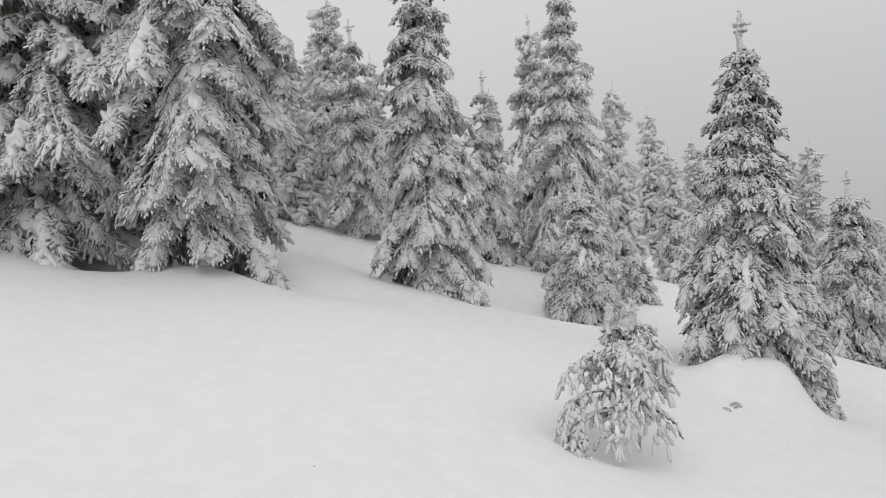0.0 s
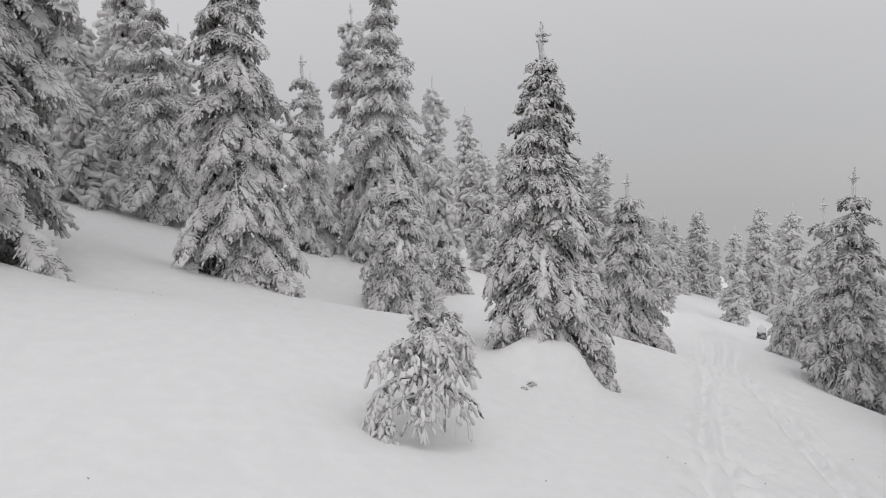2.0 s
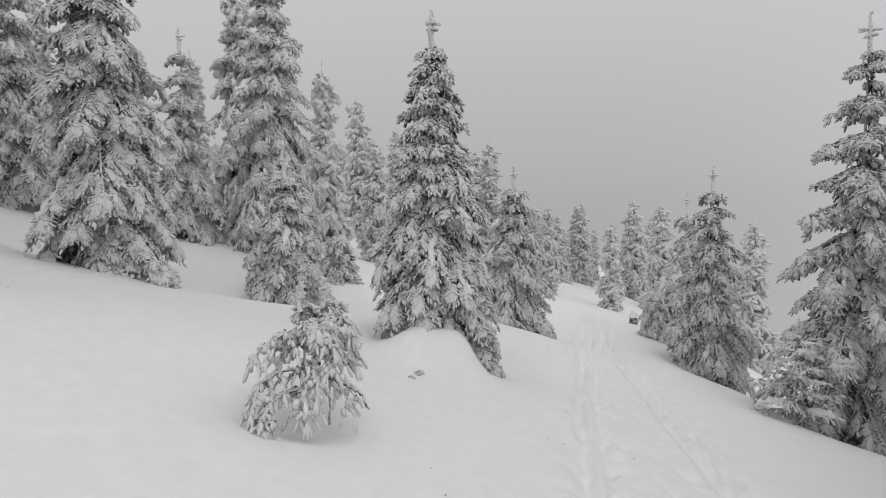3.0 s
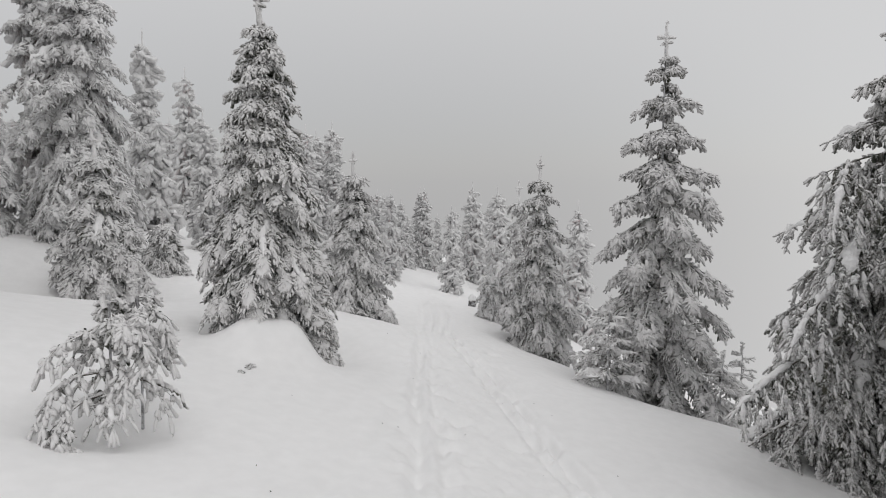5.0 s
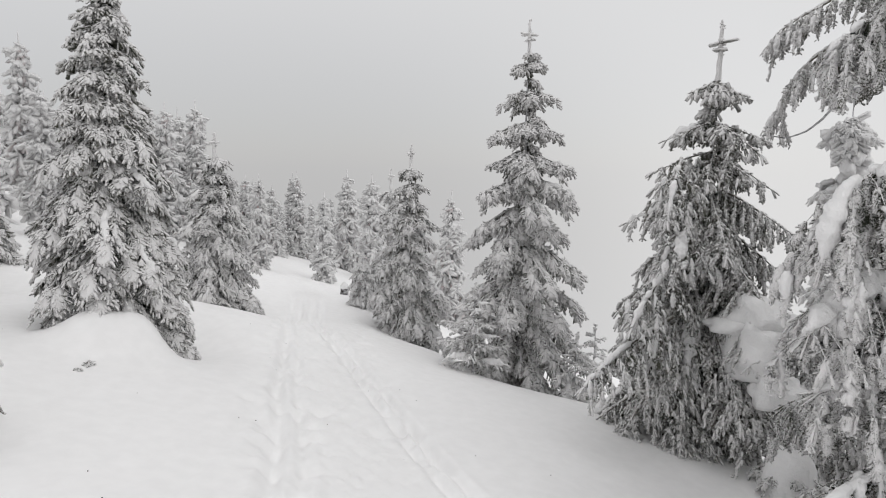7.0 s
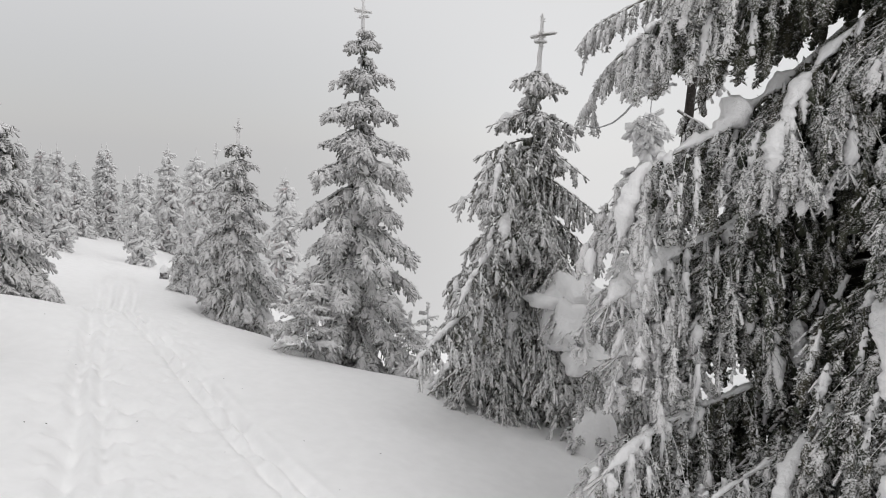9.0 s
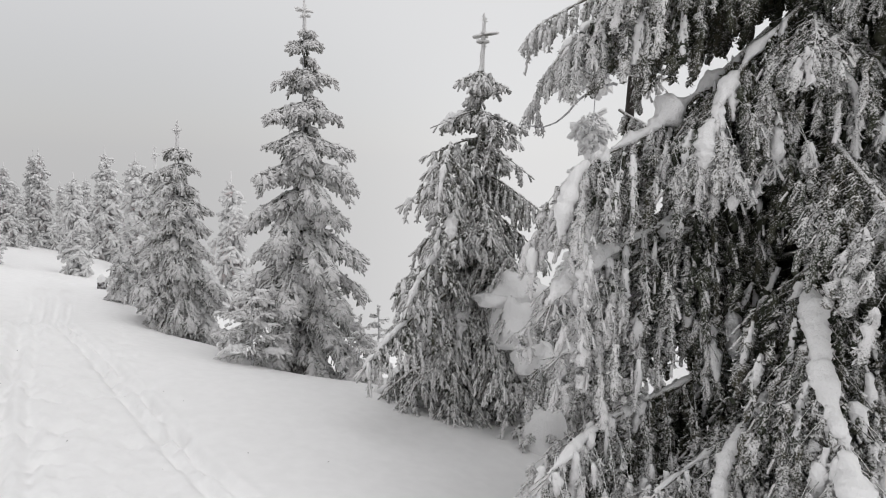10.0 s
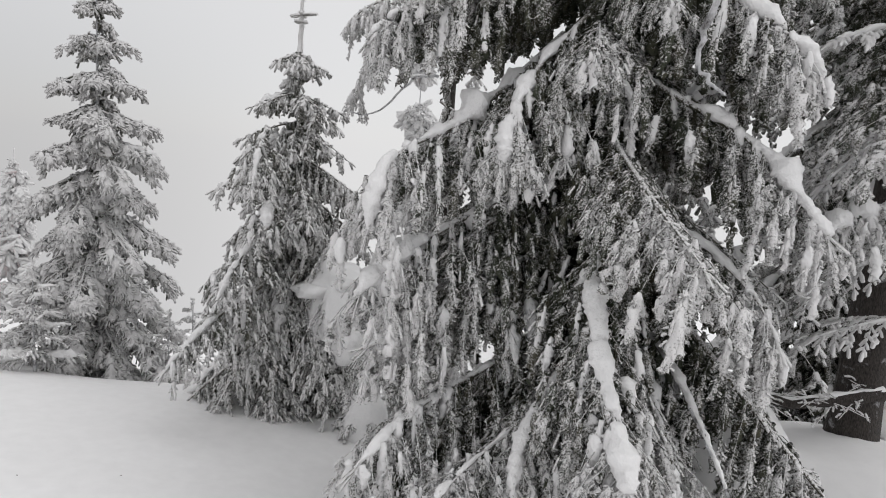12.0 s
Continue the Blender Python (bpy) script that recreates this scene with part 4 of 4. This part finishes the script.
bent_boughs(old_spruce, (
    ("stiff", 0.5, ((4.79, -3.20, 2.66), (4.66, -2.72, 2.49), (4.62, -2.42, 2.38))),
    ("stiff", 0.5, ((4.82, -3.33, 2.11), (4.67, -2.88, 1.87), (4.58, -2.47, 1.49))),
    ("weep", 1.6, ((4.56, -3.23, 1.57), (4.31, -2.72, 1.42), (4.23, -2.46, 1.33), (4.12, -2.24, 1.19))),
    ("stiff", 0.4, ((4.76, -3.45, 1.24), (4.60, -2.97, 1.11), (4.60, -2.52, 0.81))),
    ("stiff", 0.4, ((4.67, -3.48, 0.73), (4.54, -2.97, 0.68), (4.52, -2.56, 0.54))),
    ("twig", 0.0, ((3.60, -1.39, 2.46), (3.62, -1.33, 2.29), (3.63, -1.29, 2.08), (3.63, -1.34, 1.97), (3.61, -1.43, 1.89))),
), "fine", NEEDLES, 360)
tree("spruce", "dark spruce in the gloom behind the old trunk", 7.8, -4.6, 8.0, 1.9, 70, "low", "weep", NEEDLES_DARK, 38, bark=BARK, base=0.03, snow=0.3, trunk=0.15, power=0.4)
tree("spruce", "dark spruce behind the overhanging one", 8.6, -2.5, 7.5, 1.5, 60, "low", "weep", NEEDLES_DARK, 39, bark=BARK, base=0.05, snow=0.3, trunk=0.13, power=0.45)
sap = tree("sapling", "small forked frosted sapling standing in the snow", 1.07, 4.03, 0.9, 0.20, 4, "airy", "fan", NEEDLES_PALE, 36, base=0.55, snow=0.0, leader=0.15, trunk=0.016, low_pitch=-6, top_pitch=20, ragged=0.4, power=0.5, bark=BARK_FROST, top=0.97)
tree("", "", 0, 0, 1.06, 0.16, 4, "airy", "fan", NEEDLES_PALE, 37, power=0.5, base=0.6, snow=0.12, leader=0.16, trunk=0.014, low_pitch=-6, top_pitch=20, root=sap, shift=(0.17, 0.05), ragged=0.4, bark=BARK_FROST)
bent_boughs(sap, (
    ("weep", 0.0, ((1.10, 4.04, 0.70), (0.92, 3.97, 0.65), (0.78, 3.93, 0.59), (0.70, 3.91, 0.48))),
    ("weep", 0.0, ((1.09, 4.03, 0.61), (0.99, 4.15, 0.50), (0.87, 4.18, 0.41))),
    ("weep", 0.0, ((1.11, 4.05, 0.73), (1.17, 3.89, 0.67), (1.21, 3.77, 0.56))),
    ("weep", 0.0, ((1.29, 4.11, 0.77), (1.35, 3.98, 0.71), (1.39, 3.93, 0.58))),
    ("weep", 0.0, ((1.27, 4.09, 0.62), (1.36, 3.99, 0.53), (1.39, 3.88, 0.39))),
    ("weep", 0.0, ((1.27, 4.08, 0.58), (1.23, 3.85, 0.48), (1.15, 3.74, 0.41))),
    ("weep", 0.0, ((1.06, 3.98, 0.41), (0.86, 3.92, 0.42), (0.74, 3.87, 0.35), (0.68, 3.78, 0.21))),
    ("weep", 0.0, ((1.04, 3.95, 0.29), (0.86, 3.83, 0.29), (0.72, 3.71, 0.19), (0.79, 3.66, 0.09))),
    ("weep", 0.0, ((1.06, 4.00, 0.47), (1.10, 3.81, 0.40), (1.06, 3.67, 0.27))),
    ("weep", 0.8, ((1.04, 3.96, 0.31), (1.00, 3.73, 0.26), (0.99, 3.65, 0.16))),
    ("weep", 0.0, ((1.24, 4.03, 0.36), (1.28, 3.88, 0.27), (1.32, 3.75, 0.10))),
    ("twig", 0.0, ((1.24, 4.01, 0.31), (1.33, 3.92, 0.28), (1.39, 3.83, 0.23), (1.44, 3.78, 0.13))),
), "airy", NEEDLES_PALE, 400)


# ---- the far wood: a few whole trees, repeated ----
def far_tree_kinds():
    kinds = []
    for k in range(4):
        rng = np.random.default_rng(70 + k)
        heap, height, radius = Heap(), 5.0, 0.95 + 0.12 * k
        for i in range(30):
            s = (i + 0.5) / 30
            z = 0.25 + 4.55 * s
            reach = radius * ((1 - s) ** 0.8 + 0.05) * rng.uniform(0.75, 1.2)
            size = min(SIZES, key=lambda q: abs(math.log(q / reach)))
            b = bough_heap(size, "far", "fan", 900 + int(size * 100) + (i % 3), -28 + 60 * max(0, s - 0.25) ** 1.5)
            m = np.array(Matrix.Translation((0, 0, z)) @ Matrix.Rotation(i * 2.39996, 4, "Z") @ Matrix.Scale(reach / size, 4))
            n0 = heap.n
            for v, r in zip(b.v, b.r):
                heap.add(v @ m[:3, :3].T + m[:3, 3], np.zeros((0, 3)), r)
            heap.f.extend(q + n0 for q in b.f)
        tube(heap, [(0, 0, 4.5), (0.01, 0, 4.8), (0, 0, 5.1)], [0.04, 0.03, 0.02], 5, 0.9, 1.0)
        # both needle colours carry painted haze, so the far trees fade
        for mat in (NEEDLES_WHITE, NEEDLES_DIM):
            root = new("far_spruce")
            tagged(root, "distant rimed spruce coloured pale as if dimmed by cloud", "tree", "far spruces")
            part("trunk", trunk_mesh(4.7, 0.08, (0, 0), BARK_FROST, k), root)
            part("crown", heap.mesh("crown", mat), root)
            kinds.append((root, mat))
    return kinds


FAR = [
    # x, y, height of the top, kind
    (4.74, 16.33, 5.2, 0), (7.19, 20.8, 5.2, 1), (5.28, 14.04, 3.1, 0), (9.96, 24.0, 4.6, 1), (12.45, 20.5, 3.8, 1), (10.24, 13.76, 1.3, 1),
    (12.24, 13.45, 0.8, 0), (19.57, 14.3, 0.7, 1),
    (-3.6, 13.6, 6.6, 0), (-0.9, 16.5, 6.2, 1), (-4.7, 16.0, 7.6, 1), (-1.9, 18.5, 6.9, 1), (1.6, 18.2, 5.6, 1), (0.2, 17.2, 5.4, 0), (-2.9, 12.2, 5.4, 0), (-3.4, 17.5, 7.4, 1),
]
kinds = far_tree_kinds()
rng = np.random.default_rng(8)
spots = list(FAR)
for k in range(104):
    turn, d = (rng.uniform(-56, 14), rng.uniform(19, 34)) if k < 70 else (rng.uniform(-46, -24), rng.uniform(18, 30))
    x, y = -math.sin(radians(turn)) * d, math.cos(radians(turn)) * d
    cross = x * TRAIL_DIR[1] - y * TRAIL_DIR[0]
    if -1.3 < cross < 1.6 and d < 25:
        continue
    if cross > 3.5:
        continue
    rise = rng.uniform(-0.07, 0.0) if turn < -30 else rng.uniform(0.0, 0.11)
    spots.append((x, y, max(1.5 + d * rise, float(ground(x, y)) + 2.2), 1))
used = set()
for i, (x, y, h, k) in enumerate(spots):
    root, _ = kinds[2 * (i % 4) + k]
    m = Matrix.Translation((x, y, float(ground(x, y)) - 0.1)) @ Matrix.Rotation(rng.uniform(0, 6.28), 4, "Z") @ Matrix.Scale((h - float(ground(x, y)) + 0.1) / 5.1, 4)
    if root in used:
        copy_thing(root, m @ Matrix.Scale(1 / root.scale[0], 4))
    else:
        root.matrix_basis = m
        used.add(root)
for root, _ in kinds:
    if root not in used:
        root.matrix_basis = Matrix.Translation((-6, 26, float(ground(-6, 26))))


# ---- small things ----
def lump_mesh(name, radius, height, seed, mat, rough=0.25, rings=12, sides=20):
    """A rounded heap of snow, open to the ground below."""
    rng = np.random.default_rng(seed)
    o = rng.uniform(0, 40, 3)
    v, f = [], []
    for i in range(rings + 1):
        s = i / rings
        w = radius * math.sin(0.5 * math.pi * s) ** 0.9
        z = height * math.cos(0.5 * math.pi * s) ** 1.1 - 0.12 * s
        for q in range(sides):
            t = 2 * math.pi * q / sides
            g = 1 + rough * noise.noise(Vector((math.cos(t) * 1.4 + o[0], math.sin(t) * 1.4 + o[1], z * 5 + o[2])))
            v.append((w * g * math.cos(t), w * g * math.sin(t), z * (1 + 0.5 * (g - 1))))
    for i in range(rings):
        for q in range(sides):
            f.append((i * sides + q, (i + 1) * sides + q, (i + 1) * sides + (q + 1) % sides, i * sides + (q + 1) % sides))
    return mesh_from(name, v, f, mat)


def stump(x, y):
    root = new("tree_stump")
    root.matrix_basis = Matrix.Translation((x, y, float(ground(x, y)) - 0.08)) @ Matrix.Scale(0.72, 4)
    tagged(root, "short dark tree stump with a cap of snow", "stump")
    h = Heap()
    rng = np.random.default_rng(2)
    tube(h, [(0, 0, z) for z in (0, 0.1, 0.25, 0.4, 0.46)], [0.17, 0.14, 0.13, 0.125, 0.11], 14, 0, 0, rng, 0.08)
    part("wood", h.mesh("wood", STUMP_WOOD), root)
    part("snow_cap", lump_mesh("snow_cap", 0.14, 0.12, 3, LOAD), root, Matrix.Translation((0, 0, 0.45)))


def buried_sapling(label, x, y, radius, height, twigs, seed):
    root = new("buried_sapling")
    root.matrix_basis = Matrix.Translation((x, y, float(ground(x, y)) - 0.06))
    tagged(root, label, "sapling")
    rng = np.random.default_rng(seed)
    if height > 0:
        part("snow_load", lump_mesh("snow_load", radius, height, seed, LOAD), root)
    for i in range(twigs):
        turn = 2 * math.pi * (i + rng.uniform(-0.3, 0.3)) / twigs
        m = Matrix.Translation((0.55 * radius * math.cos(turn), 0.55 * radius * math.sin(turn), max(height, 0) * 0.35 + 0.05)) @ Matrix.Rotation(turn, 4, "Z")
        part("twig", bough_mesh(0.16, "fine", "fan", i % 2, -16 if height > 0 else 28, NEEDLES_DARK), root, m @ Matrix.Scale(1.0 if height > 0 else 0.55, 4))
    return root


stump(10.61, 10.87)
buried_sapling("tip of a buried sapling sticking out of the snow", 2.34, 5.17, 0.05, 0, 3, 5)
buried_sapling("little sapling buried under a cone of snow", 6.7, 0.62, 0.26, 0.52, 7, 6)
buried_sapling("heap of snow over a bent sapling", 5.05, -2.42, 0.40, 0.40, 2, 7)


def fallen_limb():
    """A dead limb that sags from the old trunk and carries a strip of snow."""
    root = new("dead_limb")
    tagged(root, "long dead spruce limb carrying a strip of snow", "branch")
    line = [np.array(q) for q in ((5.15, -3.5, 0.0), (5.1, -3.15, -0.06), (5.08, -2.8, -0.11), (5.16, -2.39, -0.06), (5.16, -1.85, 0.17))]
    fine = [line[i] + (line[i + 1] - line[i]) * u for i in range(4) for u in (0, 0.25, 0.5, 0.75)] + [line[-1]]
    rng = np.random.default_rng(9)
    h = Heap()
    tube(h, fine, np.linspace(0.05, 0.035, len(fine)), 9, 0.0, 0.2, rng, 0.15)
    part("wood", h.mesh("wood", BARK), root)
    v, f = [], []
    ridge(v, f, [q + UP * 0.03 for q in fine], np.full(len(fine), 0.024), rng)
    part("snow_strip", mesh_from("snow_strip", v, f, LOAD), root)
    rows, h = [], Heap()
    for k in range(26):
        q = fine[int(rng.integers(len(fine)))]
        d = np.array((rng.uniform(-1, 0.3), rng.uniform(-1, 1), rng.uniform(-0.6, 0.5)))
        tube(h, [q, q + d * 0.14, q + d * 0.3 - UP * 0.03], [0.007, 0.005, 0.003], 4, 0.2, 0.7)
        for j in range(5):
            rows.append((q + d * 0.06 * (j + 1), d + rng.uniform(-0.7, 0.7, 3), 0.05, 0.008, 0.5, 1.0))
    fingers(h, rng, rows, 3, 4)
    tagged(part("brushwood", h.mesh("brushwood", NEEDLES), root), kind="stuff")


fallen_limb()


def litter():
    """Crumbs of needles and bark blown on to the snow."""
    rng = np.random.default_rng(12)
    v, f = [], []
    for k in range(40):
        x, y = rng.uniform(-1.5, 6.0), rng.uniform(1.5, 7.0)
        z, a, w = float(ground(x, y)) + 0.004, rng.uniform(0, 6.28), rng.uniform(0.002, 0.006)
        c, q, n = math.cos(a) * w * 1.8, math.sin(a) * w * 1.8, len(v)
        v += [(x - c, y - q, z), (x + q * 0.4, y - c * 0.4, z), (x + c, y + q, z + 0.003), (x - q * 0.4, y + c * 0.4, z), (x, y, z + w)]
        f += [(n, n + 1, n + 4), (n + 1, n + 2, n + 4), (n + 2, n + 3, n + 4), (n + 3, n, n + 4)]
    tagged(new("needle_litter", mesh_from("needle_litter", v, f, BARK)), "dark crumbs of needles and bark scattered on the snow", "litter", kind="stuff")


litter()
